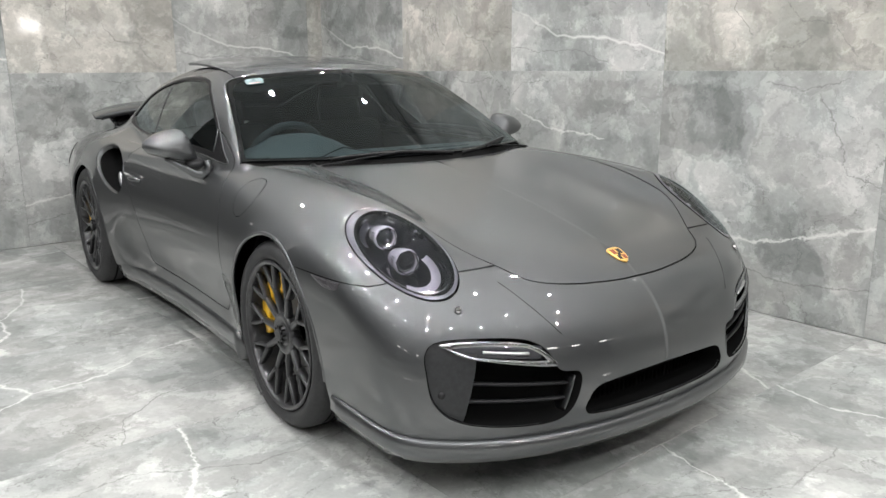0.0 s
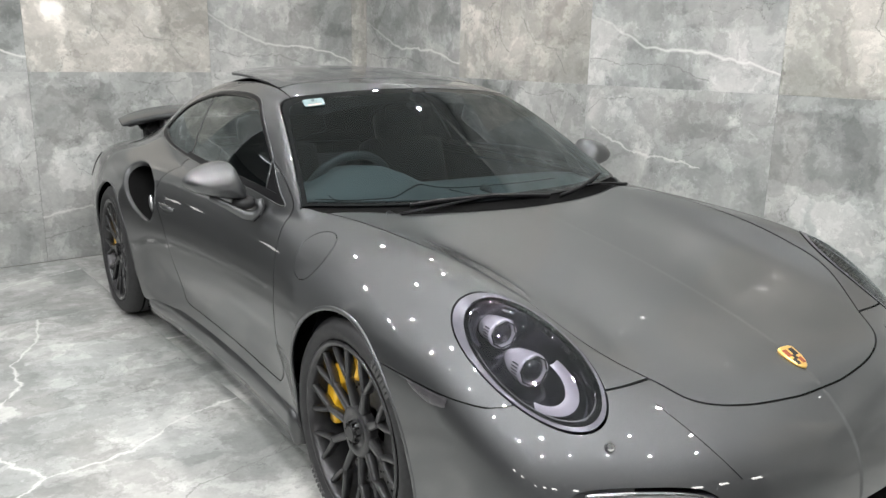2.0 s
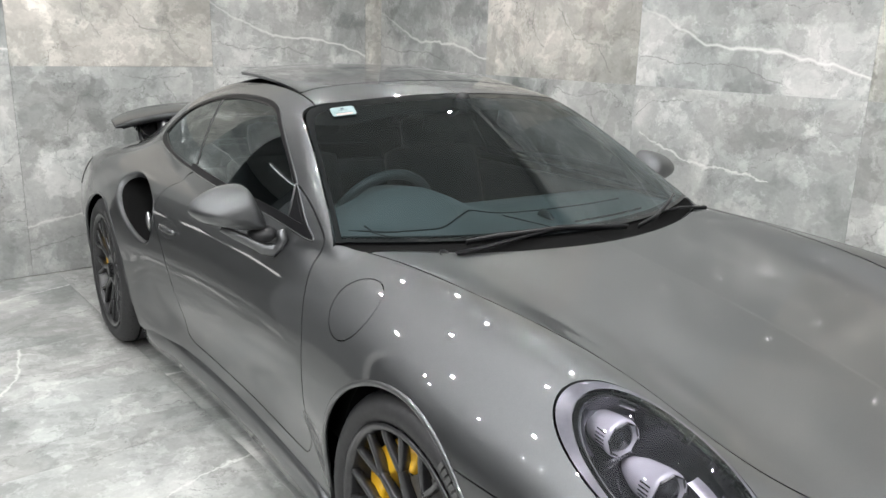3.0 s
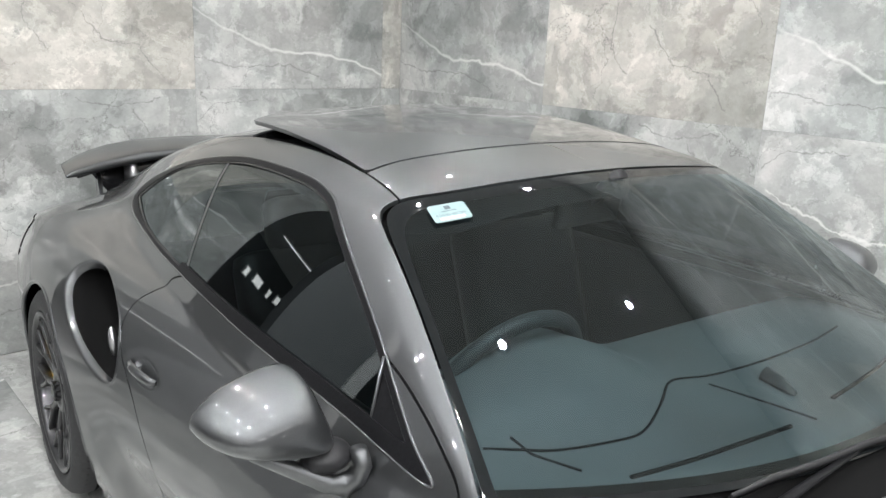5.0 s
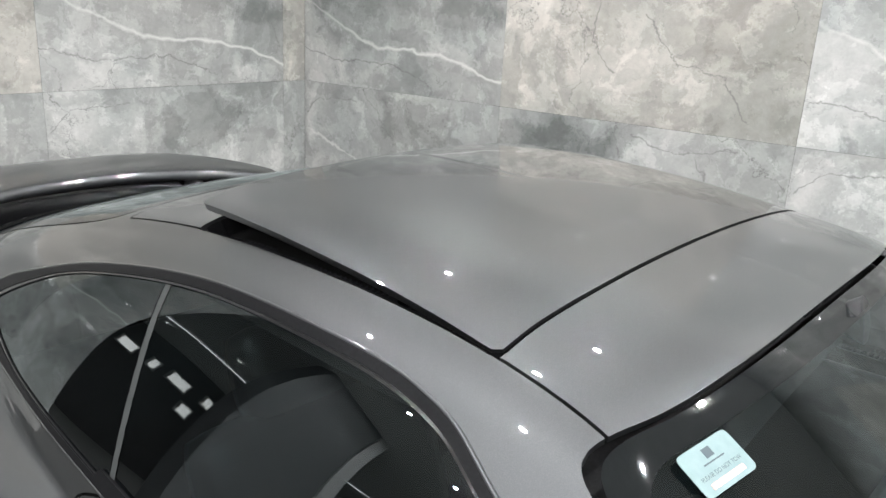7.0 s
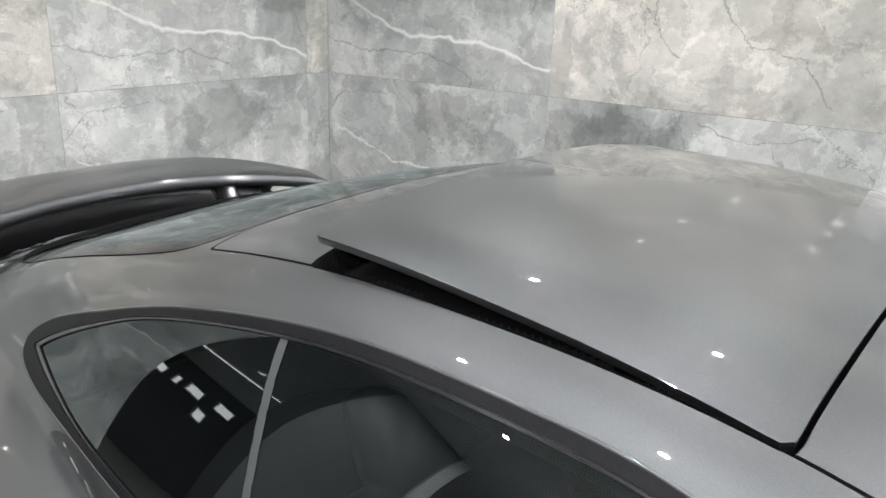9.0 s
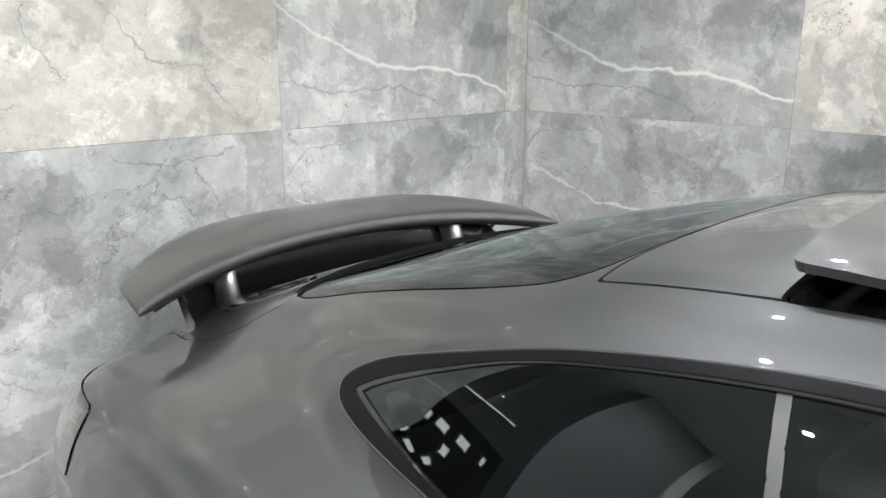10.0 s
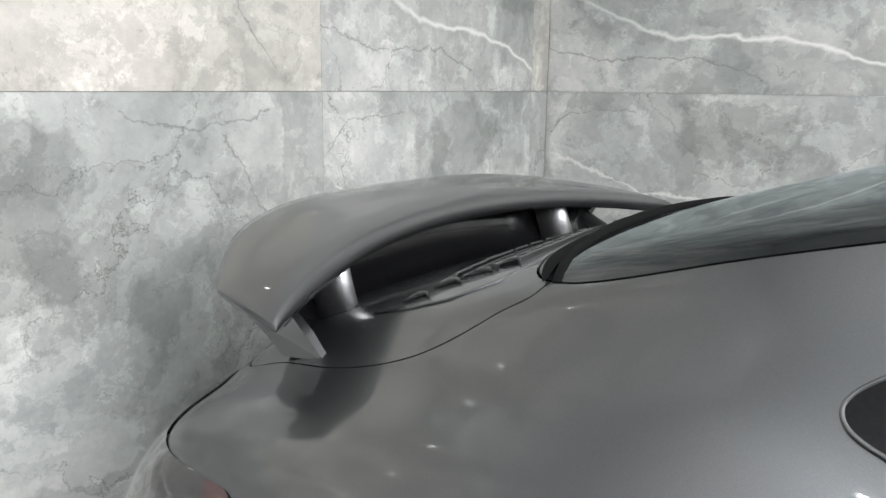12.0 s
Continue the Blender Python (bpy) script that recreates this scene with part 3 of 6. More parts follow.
nose_plan = spline((-0.4, 0.05), (-0.2, 0.012), (0.0, 0.0), (0.2, 0.012), (0.4, 0.05), (0.6, 0.128), (0.75, 0.235), (0.85, 0.37), (0.92, 0.55))
tail_x = spline((0.1, -3.40), (0.3, -3.50), (0.5, -3.555), (0.65, -3.56), (0.78, -3.50), (0.9, -3.42))
tail_plan = spline((-0.6, 0.085), (-0.4, 0.03), (0.0, 0.0), (0.4, 0.03), (0.6, 0.085), (0.75, 0.17), (0.88, 0.32), (0.96, 0.5))
roof_z = spline((-0.85, 1.20), (-1.05, 1.247), (-1.25, 1.277), (-1.5, 1.293), (-1.75, 1.285), (-2.0, 1.257), (-2.3, 1.20), (-2.6, 1.122), (-2.9, 1.022), (-3.1, 0.947), (-3.35, 0.85))
belt_y = spline((-0.4, 0.735), (-0.8, 0.752), (-1.3, 0.765), (-1.75, 0.745), (-2.15, 0.715), (-2.45, 0.668), (-2.8, 0.585), (-3.1, 0.51), (-3.4, 0.43))


def windscreen_x(y, z):
    return -0.325 - (z - 0.89) * 1.93 - 0.43 * y * y


def skin(x, y, z):
    """Below nought inside the car, for y = distance from the middle plane."""
    y = np.abs(y)
    top = hood_z(x) - 0.055 * y * y + crest(x) * np.exp(-((y - 0.665) / 0.15) ** 2)
    dz = z - 0.56
    w = half_width(x) - np.where(dz > 0, 1.12, 0.32) * dz * dz
    door = step(0.25, 0.0, np.abs(x + 1.15) - 0.62)
    w = w - door * 0.028 * np.exp(-((z - 0.34) / 0.12) ** 2)
    low = smax((z - top) * 0.96, y - w, 0.17)
    flat = np.sqrt(y * y + 0.0016) - 0.04
    nose = (x - (nose_x(z) - nose_plan(flat))) * 0.9
    low = smax(low, nose, 0.10)
    tail = ((tail_x(z) + tail_plan(flat)) - x) * 0.92
    low = smax(low, tail, 0.12)
    low = smax(low, 0.155 - z, 0.05)
    gz = z - 0.88
    side = (y - (belt_y(x) - 0.40 * gz - 0.42 * gz * np.abs(gz))) * 0.9
    roof = (z - (roof_z(x) - 0.10 * y * y - 0.08 * y ** 4)) * 0.95
    screen = (x - windscreen_x(y, z)) * 0.46
    cab = smax(smax(smax(side, roof, 0.15), screen, 0.035), 0.82 - z, 0.04)
    soft = 0.012 + 0.20 * step(-1.9, -2.65, x)
    return smin(low, cab, soft)


def gradient(x, y, z, e=0.002):
    g = np.stack([skin(x + e, y, z) - skin(x - e, y, z), skin(x, y + e, z) - skin(x, y - e, z), skin(x, y, z + e) - skin(x, y, z - e)], 1) / (2 * e)
    return g


def polygonise(cell=0.0105):
    """Quads on the skin for y >= 0, one vertex in each cell that the skin crosses, drawn onto the skin."""
    xs, ys, zs = np.arange(-3.66, 1.08, cell), np.arange(-2.5 * cell, 1.02, cell), np.arange(0.08, 1.34, cell)
    shape = (len(xs), len(ys), len(zs))
    f = np.empty(shape, np.float32)
    yy, zz = np.meshgrid(ys, zs, indexing="ij")
    for i0 in range(0, len(xs), 40):
        x = np.repeat(xs[i0:i0 + 40], yy.size)
        n = len(xs[i0:i0 + 40])
        f[i0:i0 + 40] = skin(x, np.tile(yy.ravel(), n), np.tile(zz.ravel(), n)).reshape(n, *yy.shape)
    neg = f < 0
    corners = [neg[a:shape[0] - 1 + a, b:shape[1] - 1 + b, c:shape[2] - 1 + c] for a in (0, 1) for b in (0, 1) for c in (0, 1)]
    count = sum(c.astype(np.int8) for c in corners)
    cross = (count > 0) & (count < 8)
    index = -np.ones(cross.shape, np.int64)
    cells = np.argwhere(cross)
    index[cross] = np.arange(len(cells))
    p = np.stack([xs[cells[:, 0]], ys[cells[:, 1]], zs[cells[:, 2]]], 1) + cell / 2
    for _ in range(6):
        v, g = skin(*p.T), gradient(*p.T)
        p = p - np.clip(v / np.maximum((g * g).sum(1), 0.15), -cell, cell)[:, None] * g
    quads = []
    for axis in range(3):
        a, b = [k for k in range(3) if k != axis]
        lo, hi = [slice(1, -1)] * 3, [slice(1, -1)] * 3
        lo[axis], hi[axis] = slice(0, -1), slice(1, None)
        change = neg[tuple(lo)] != neg[tuple(hi)]
        at = np.argwhere(change) + [0 if k == axis else 1 for k in range(3)]
        inside = neg[tuple(at.T)]
        ring = []
        for da, db in ((0, 0), (1, 0), (1, 1), (0, 1)):
            c = at.copy()
            c[:, a] -= da
            c[:, b] -= db
            ring.append(index[tuple(c.T)])
        q = np.stack(ring, 1)
        flip = inside == (axis != 1)
        q[flip] = q[flip][:, ::-1]
        quads.append(q)
    q = np.concatenate(quads)
    q = q[(q >= 0).all(1)]
    tris = np.concatenate([q[:, [0, 2, 1]], q[:, [0, 3, 2]]])
    return p, tris


def cut(mesh, g):
    """The part of a triangle mesh where g(x, y, z) < 0, cut exactly along g = 0."""
    p, t = mesh
    if len(t) == 0:
        return mesh
    v = g(*p.T)
    inn = v[t] < 0
    n = inn.sum(1)
    keep = [t[n == 3]]
    points = [p]
    base = len(p)
    for want in (1, 2):
        s = t[n == want]
        if len(s) == 0:
            continue
        m = v[s] < 0
        odd = np.argmax(m if want == 1 else ~m, axis=1)
        r = np.arange(len(s))
        a, b, c = s[r, odd], s[r, (odd + 1) % 3], s[r, (odd + 2) % 3]
        ab = v[a] / (v[a] - v[b])
        ac = v[a] / (v[a] - v[c])
        points += [p[a] + ab[:, None] * (p[b] - p[a]), p[a] + ac[:, None] * (p[c] - p[a])]
        iab, iac = base + r, base + len(s) + r
        base += 2 * len(s)
        if want == 1:
            keep.append(np.stack([a, iab, iac], 1))
        else:
            keep += [np.stack([iab, b, c], 1), np.stack([iab, c, iac], 1)]
    return tidy((np.concatenate(points), np.concatenate(keep)))


def tidy(mesh):
    p, t = mesh
    used, back = np.unique(t, return_inverse=True)
    return p[used], back.reshape(-1, 3)


def split(mesh, g, gap=0.0035):
    """Inside and outside of g, with an open joint between."""
    return cut(mesh, lambda x, y, z: g(x, y, z) + gap / 2), cut(mesh, lambda x, y, z: gap / 2 - g(x, y, z))


def outline(points, closed=True, n=10):
    """A smooth closed line through the points."""
    p = np.array(points, float)
    k = len(p)
    out = []
    for i in range(k):
        a, b, c, d = p[(i - 1) % k], p[i], p[(i + 1) % k], p[(i + 2) % k]
        for s in np.arange(n) / n:
            out.append(0.5 * (2 * b + (c - a) * s + (2 * a - 5 * b + 4 * c - d) * s * s + (3 * b - a - 3 * c + d) * s ** 3))
    return np.array(out)


def inside(u, v, poly):
    """Signed distance to a closed line: below nought inside."""
    d = np.full(len(u), 1e9)
    odd = np.zeros(len(u), bool)
    lo, hi = poly.min(0) - 0.1, poly.max(0) + 0.1
    near = (u > lo[0]) & (u < hi[0]) & (v > lo[1]) & (v < hi[1])
    un, vn = u[near], v[near]
    dn, on = np.full(len(un), 1e9), np.zeros(len(un), bool)
    for a, b in zip(poly, np.roll(poly, -1, 0)):
        e = b - a
        t = np.clip(((un - a[0]) * e[0] + (vn - a[1]) * e[1]) / max(e @ e, 1e-12), 0, 1)
        dn = np.minimum(dn, np.hypot(un - a[0] - t * e[0], vn - a[1] - t * e[1]))
        on ^= ((a[1] > vn) != (b[1] > vn)) & (un < e[0] * (vn - a[1]) / (e[1] if e[1] else 1e-12) + a[0])
    d[near], odd[near] = dn, on
    return np.where(odd, -d, np.minimum(d, 0.1))


def mesh_object(name, p, t, mat, parent, label="", smooth=True, nrm=None):
    """A mesh object from arrays of points and triangles."""
    me = bpy.data.meshes.new(name)
    me.vertices.add(len(p))
    me.vertices.foreach_set("co", np.asarray(p, np.float32).ravel())
    me.loops.add(t.size)
    me.loops.foreach_set("vertex_index", t.astype(np.int32).ravel())
    me.polygons.add(len(t))
    me.polygons.foreach_set("loop_start", np.arange(0, t.size, 3, dtype=np.int32))
    me.update(calc_edges=True)
    if smooth:
        me.shade_smooth()
    if nrm is not None:
        me.normals_split_custom_set_from_vertices(nrm.tolist())
    return part_mesh(name, me, mat, parent, label)


def normals(p):
    n = gradient(*p.T)
    return n / np.linalg.norm(n, axis=1)[:, None]


def both(p, t, n, side):
    """Right (-1), left (1) or both halves (0) of a mesh that was made for y >= 0."""
    flip = np.array([1, -1, 1])
    if side < 0:
        return p * flip, t[:, ::-1], n * flip
    if side == 0:
        return np.concatenate([p, p * flip]), np.concatenate([t, t[:, ::-1] + len(p)]), np.concatenate([n, n * flip])
    return p, t, n


def skin_object(name, mesh, mat, parent, side=0, lift=0.0, label="", move=None):
    p, t = mesh
    n = normals(p)
    q, t, n = both(p + n * lift, t, n, side)
    if move is not None:
        q = move(q)
    return mesh_object(name, q, t, mat, parent, label, True, n)


def rim_object(name, mesh, mat, parent, side=0, depth=0.012, lift=0.0, label="", move=None):
    """The edge of a panel: a strip from its border inwards."""
    p, t = mesh
    e = np.concatenate([t[:, [0, 1]], t[:, [1, 2]], t[:, [2, 0]]])
    key = np.sort(e, 1)
    _, first, count = np.unique(key, axis=0, return_index=True, return_counts=True)
    e = e[first[count == 1]]
    if side == 0:
        e = e[~((p[e[:, 0], 1] < 1e-4) & (p[e[:, 1], 1] < 1e-4))]
    n = normals(p)
    a, b = e.T
    k = len(e)
    q = np.concatenate([(p + n * lift)[a], (p + n * lift)[b], (p + n * (lift - depth))[b], (p + n * (lift - depth))[a]])
    r = np.arange(k)
    tt = np.concatenate([np.stack([r, r + k, r + 2 * k], 1), np.stack([r, r + 2 * k, r + 3 * k], 1)])
    q, tt, _ = both(q, tt, np.zeros_like(q), side)
    if move is not None:
        q = move(q)
    return mesh_object(name, q, tt, mat, parent, label, False)


car = tagged(new("sports_car"), "metallic grey two-door coupe with raised rear wing, parked on marble floor", "car")
SKIN = cut(polygonise(), lambda x, y, z: -y)

# ---- panel lines ----
DLO = outline([(-0.672, 0.866), (-0.97, 0.884), (-1.4, 0.895), (-1.75, 0.902), (-2.13, 0.916), (-2.42, 0.938), (-2.505, 0.968), (-2.44, 1.022), (-2.28, 1.082), (-2.05, 1.149), (-1.75, 1.198), (-1.45, 1.208), (-1.27, 1.193), (-1.15, 1.147), (-0.92, 1.031), (-0.74, 0.914)])
DOOR = outline([(-0.632, 0.90), (-0.60, 0.83), (-0.548, 0.76), (-0.49, 0.66), (-0.468, 0.55), (-0.487, 0.42), (-0.53, 0.305), (-0.62, 0.283), (-1.0, 0.281), (-1.4, 0.283), (-1.56, 0.295), (-1.592, 0.36), (-1.607, 0.50), (-1.68, 0.62), (-1.81, 0.72), (-1.858, 0.79), (-1.845, 0.845), (-1.76, 0.90), (-1.3, 1.0), (-0.9, 1.0)], n=8)
HOOD = [(-0.25, 0.0), (-0.283, 0.26), (-0.375, 0.53), (-0.462, 0.672), (-0.478, 0.684), (-0.462, 0.682), (-0.30, 0.655), (0.0, 0.625), (0.33, 0.585), (0.54, 0.555), (0.705, 0.455), (0.785, 0.397), (0.832, 0.28), (0.857, 0.12), (0.861, 0.0)]
HOOD = outline(HOOD + [(x, -y) for x, y in HOOD[-2:0:-1]], n=8)
INTAKE = outline([(-2.235, 0.838), (-2.268, 0.77), (-2.08, 0.652), (-1.875, 0.606), (-1.80, 0.655), (-1.862, 0.765), (-2.05, 0.828)])
LID = [(-2.90, 0.0), (-2.895, 0.30), (-2.885, 0.475), (-2.935, 0.52), (-3.04, 0.585), (-3.15, 0.602), (-3.28, 0.576), (-3.40, 0.55), (-3.47, 0.40), (-3.49, 0.0)]
LID = outline(LID + [(x, -y) for x, y in LID[-2:0:-1]], n=6)
BACKLIGHT = [(-2.12, 0.0), (-2.125, 0.30), (-2.15, 0.465), (-2.30, 0.508), (-2.62, 0.50), (-2.87, 0.478), (-2.955, 0.36), (-2.985, 0.18), (-2.995, 0.0)]
BACKLIGHT = outline(BACKLIGHT + [(x, -y) for x, y in BACKLIGHT[-2:0:-1]], n=6)
FOG = outline([(0.764, 0.42), (0.758, 0.478), (0.72, 0.507), (0.612, 0.512), (0.50, 0.498), (0.447, 0.462), (0.415, 0.405), (0.35, 0.388), (0.352, 0.33), (0.385, 0.27), (0.45, 0.247), (0.60, 0.255), (0.70, 0.28), (0.752, 0.335)])
MOUTH = outline([(0.0, 0.352), (0.2, 0.345), (0.285, 0.333), (0.318, 0.298), (0.325, 0.262), (0.27, 0.243), (0.0, 0.238), (-0.27, 0.243), (-0.325, 0.262), (-0.318, 0.298), (-0.285, 0.333), (-0.2, 0.345)])
roof_edge = spline((-0.95, 0.56), (-1.09, 0.533), (-1.235, 0.516), (-1.55, 0.502), (-1.88, 0.487), (-2.12, 0.485))
LAMP_C, LAMP_U, LAMP_V, LAMP_N = np.array([0.533, 0.688, 0.709]), np.array([0.878, -0.177, -0.445]), np.array([0.021, -0.914, 0.404]), np.array([0.478, 0.364, 0.799])
LAMP_A, LAMP_B = 0.227, 0.1135


def g_side(x, y, z):
    return np.maximum(inside(x, z, DLO), 0.45 - y)


def g_screen(x, y, z):
    g = smax(y - (0.739 - (z - 0.877) * 0.49), z - (1.240 - 0.115 * y * y), 0.10)
    g = np.maximum(g, x - (-0.318 - 0.43 * y * y))
    return np.maximum(g, windscreen_x(y, z) - 0.16 - x)


def g_hood(x, y, z):
    return np.maximum(inside(x, y, HOOD), 0.5 - z)


def g_cowl(x, y, z):
    return np.maximum(np.maximum(x - (-0.252 - 0.46 * y * y), -0.42 - 0.43 * y * y - x), np.maximum(np.maximum(y - (0.691 - 0.695 * (x + 0.484)), -0.552 - x), 0.8 - z))


def g_door(x, y, z):
    return np.maximum(inside(x, z, DOOR), 0.5 - y)


def g_bumper(x, y, z):
    return np.maximum(z - (0.637 + 0.033 * step(0.56, 0.68, x)), 0.2 - x)


def g_lamp(x, y, z):
    d = np.stack([x, y, z], 1) - LAMP_C
    r = np.sqrt((d @ LAMP_U / LAMP_A) ** 2 + (d @ LAMP_V / LAMP_B) ** 2)
    return np.maximum((r - 1) * 0.13, np.abs(d @ LAMP_N) - 0.15)


def g_flap(x, y, z):
    return np.sqrt((x + 0.308) ** 2 + (y - 0.815) ** 2 + (z - 0.788) ** 2) - 0.088


def g_intake(x, y, z):
    return np.maximum(inside(x, z, INTAKE), 0.6 - y)


def g_lid(x, y, z):
    return np.maximum(inside(x, y, LID), 0.72 - z)


def g_backlight(x, y, z):
    return np.maximum(inside(x, y, BACKLIGHT), 0.8 - z)


def g_fog(x, y, z):
    return np.maximum(inside(y, z, FOG), 0.5 - x)


def g_mouth(x, y, z):
    return np.maximum(inside(y, z, MOUTH), 0.5 - x)


def g_roof(x, y, z):
    return np.maximum(np.maximum(y - roof_edge(x), np.abs(x + 1.56) - 0.56), 1.1 - z)


def g_sunroof(x, y, z):
    return np.maximum(smax(y - roof_edge(x), np.abs(x + 1.558) - 0.322, 0.02), 1.1 - z)


def g_tail(x, y, z):
    return smax(smax(np.abs(z - 0.712 - 0.10 * (x + 3.2)) - 0.066, x + 3.06, 0.05), 0.30 - y, 0.01)


def arch(x0, r):
    """The wheel opening: round above the hub, with straight legs below it."""
    return lambda x, y, z: np.maximum(np.hypot(x - x0, np.maximum(z - HUB_Z, 0.0)) - r, 0.55 - y)


ARCH_F, ARCH_R = 0.362, 0.372
openings = [arch(0.0, ARCH_F), arch(REAR_X, ARCH_R)]
shell = SKIN
for hole in openings:
    shell = cut(shell, lambda x, y, z, hole=hole: -hole(x, y, z))
cuts = {}
for key, g, gap in (("side", g_side, 0.001), ("screen", g_screen, 0.003), ("backlight", g_backlight, 0.004), ("sunroof", g_sunroof, 0.006), ("roof", g_roof, 0.004), ("lamp", g_lamp, 0.004), ("cowl", g_cowl, 0.0),
                    ("hood", g_hood, 0.0045), ("flap", g_flap, 0.003), ("door", g_door, 0.0045), ("intake", g_intake, 0.001), ("lid", g_lid, 0.003), ("tail", g_tail, 0.0), ("fog", g_fog, 0.001), ("mouth", g_mouth, 0.001), ("bumper", g_bumper, 0.003)):
    cuts[key], shell = split(shell, g, gap)

# a dark inner skin behind the joints, open where one looks in
lining = SKIN
for hole in openings + [g_side, g_screen, g_backlight, g_lamp, g_intake, g_fog, g_mouth, g_sunroof, g_tail]:
    lining = cut(lining, lambda x, y, z, hole=hole: 0.004 - hole(x, y, z))
skin_object("inner_lining", lining, DARK, car, 0, -0.007, "matt black inner skin behind the panel gaps")

skin_object("body_shell", shell, PAINT, car, 0, 0.0, "metallic grey painted body with wide rear haunches")
rim_object("panel_edge", shell, PAINT, car, 0, 0.010)
roof_ahead, roof_behind = cut(cuts["roof"], lambda x, y, z: -1.5 - x), cut(cuts["roof"], lambda x, y, z: x + 1.5)
cuts["roof_ahead"], cuts["roof_behind"] = roof_ahead, roof_behind
for key, name, label in (("hood", "hood", "metallic grey front lid"), ("roof_ahead", "front_roof_panel", "metallic grey roof skin ahead of the sunroof"), ("roof_behind", "rear_roof_panel", "metallic grey roof skin behind the sunroof"), ("lid", "engine_lid", "metallic grey engine lid"), ("bumper", "front_bumper", "metallic grey front bumper")):
    ob = skin_object(name, cuts[key], PAINT, car, 0, 0.0, label)
    rim_object("panel_edge", cuts[key], PAINT, ob, 0, 0.010)
doors, flaps = {}, None
for s in (-1, 1):
    doors[s] = skin_object("door", cuts["door"], PAINT, car, s, 0.0, "metallic grey closed door")
    rim_object("panel_edge", cuts["door"], PAINT, doors[s], s, 0.010)
flap = skin_object("fuel_flap", cuts["flap"], PAINT, car, -1, 0.0, "round painted fuel flap on the front wing")
rim_object("panel_edge", cuts["flap"], PAINT, flap, -1, 0.010)
skin_object("front_wing_panel", cuts["flap"], PAINT, car, 1)

# raised glass roof panel, tilted up at its rear edge
def tilt_roof(q):
    q = q.copy()
    q[:, 2] += 0.042 * np.clip((-1.236 - q[:, 0]) / 0.644, 0, 1.1) ** 1.15 + 0.001
    return q


sunroof = skin_object("sunroof", cuts["sunroof"], PAINT, car, 0, 0.0, "metallic grey sunroof panel tilted up at the rear", tilt_roof)
rim_object("sunroof_edge", cuts["sunroof"], PAINT, sunroof, 0, 0.012, 0.0, "", tilt_roof)
skin_object("sunroof_underside", cuts["sunroof"], BLACK, sunroof, 0, -0.012, "black underside of the sunroof", tilt_roof)
rim_object("sunroof_seal", cuts["sunroof"], RUBBER, car, 0, 0.03, -0.004, "black rubber seal round the roof opening")
skin_object("sunroof_tray", cuts["sunroof"], DARK, car, 0, -0.034, "black tray in the roof opening")

# glass: dark printed borders round clear panes
def pane(key, g, border, name, mat, side, label, parent=car):
    glass = cut(cuts[key], lambda x, y, z: g(x, y, z) + border)
    frit = cut(cuts[key], lambda x, y, z: -border - g(x, y, z))
    ob = skin_object(name, glass, mat, parent, side, 0.0, label)
    skin_object("black_border", frit, FRIT, ob, side, 0.0, "black printed border of the pane")
    rim_object("glass_edge", cuts[key], FRIT, ob, side, 0.006)
    return ob


pane("screen", g_screen, 0.014, "windscreen", GLASS, 0, "dark tinted raked windscreen glass")
pane("backlight", g_backlight, 0.03, "rear_window", GLASS_DARK, 0, "dark tinted sloping rear window")


def g_pillar(x, y, z):
    return np.abs(x + 1.745 + (z - 0.89) * 0.29) - 0.008


def seal_width(x):
    return 0.012 + 0.016 * step(-2.15, -2.5, x)


def trim_width(x):
    return 0.003 + 0.006 * step(-2.15, -2.48, x)


BELT = spline((-0.672, 0.866), (-0.97, 0.884), (-1.4, 0.895), (-1.75, 0.902), (-2.13, 0.916))


def g_seal(x, y, z):
    """The rubber round the glass, with a broader strip along the door's waist."""
    strip = np.maximum(z - BELT(x) - 0.026, -1.79 - x)
    return np.minimum(-seal_width(x) - inside(x, z, DLO), strip)


for s in (-1, 1):
    seal = cut(cuts["side"], g_seal)
    inner = cut(cuts["side"], lambda x, y, z: -g_seal(x, y, z))
    trim_ring = cut(inner, lambda x, y, z: -seal_width(x) - trim_width(x) - inside(x, z, DLO))
    inner = cut(inner, lambda x, y, z: seal_width(x) + trim_width(x) + inside(x, z, DLO))
    skin_object("window_seal", seal, RUBBER, car, s, 0.003, "black rubber seal round the side windows")
    rim_object("seal_edge", seal, RUBBER, car, s, 0.012, 0.003)
    skin_object("window_trim", trim_ring, CARRIER, car, s, 0.001, "glossy black inner window trim")
    rim_object("trim_edge", trim_ring, RUBBER, car, s, 0.008, 0.001)
    rear = cut(inner, lambda x, y, z: x + 1.745 + (z - 0.89) * 0.29 + 0.008)
    front = cut(inner, lambda x, y, z: -(x + 1.745 + (z - 0.89) * 0.29 - 0.008))
    skin_object("side_window", front, GLASS_SIDE, doors[s], s, -0.004, "tinted frameless door glass")
    skin_object("quarter_window", rear, GLASS_DARK, car, s, -0.002, "tinted rear quarter glass")
    skin_object("b_pillar_trim", cut(inner, g_pillar), BPILLAR, car, s, -0.003, "grey pillar trim between the side windows")


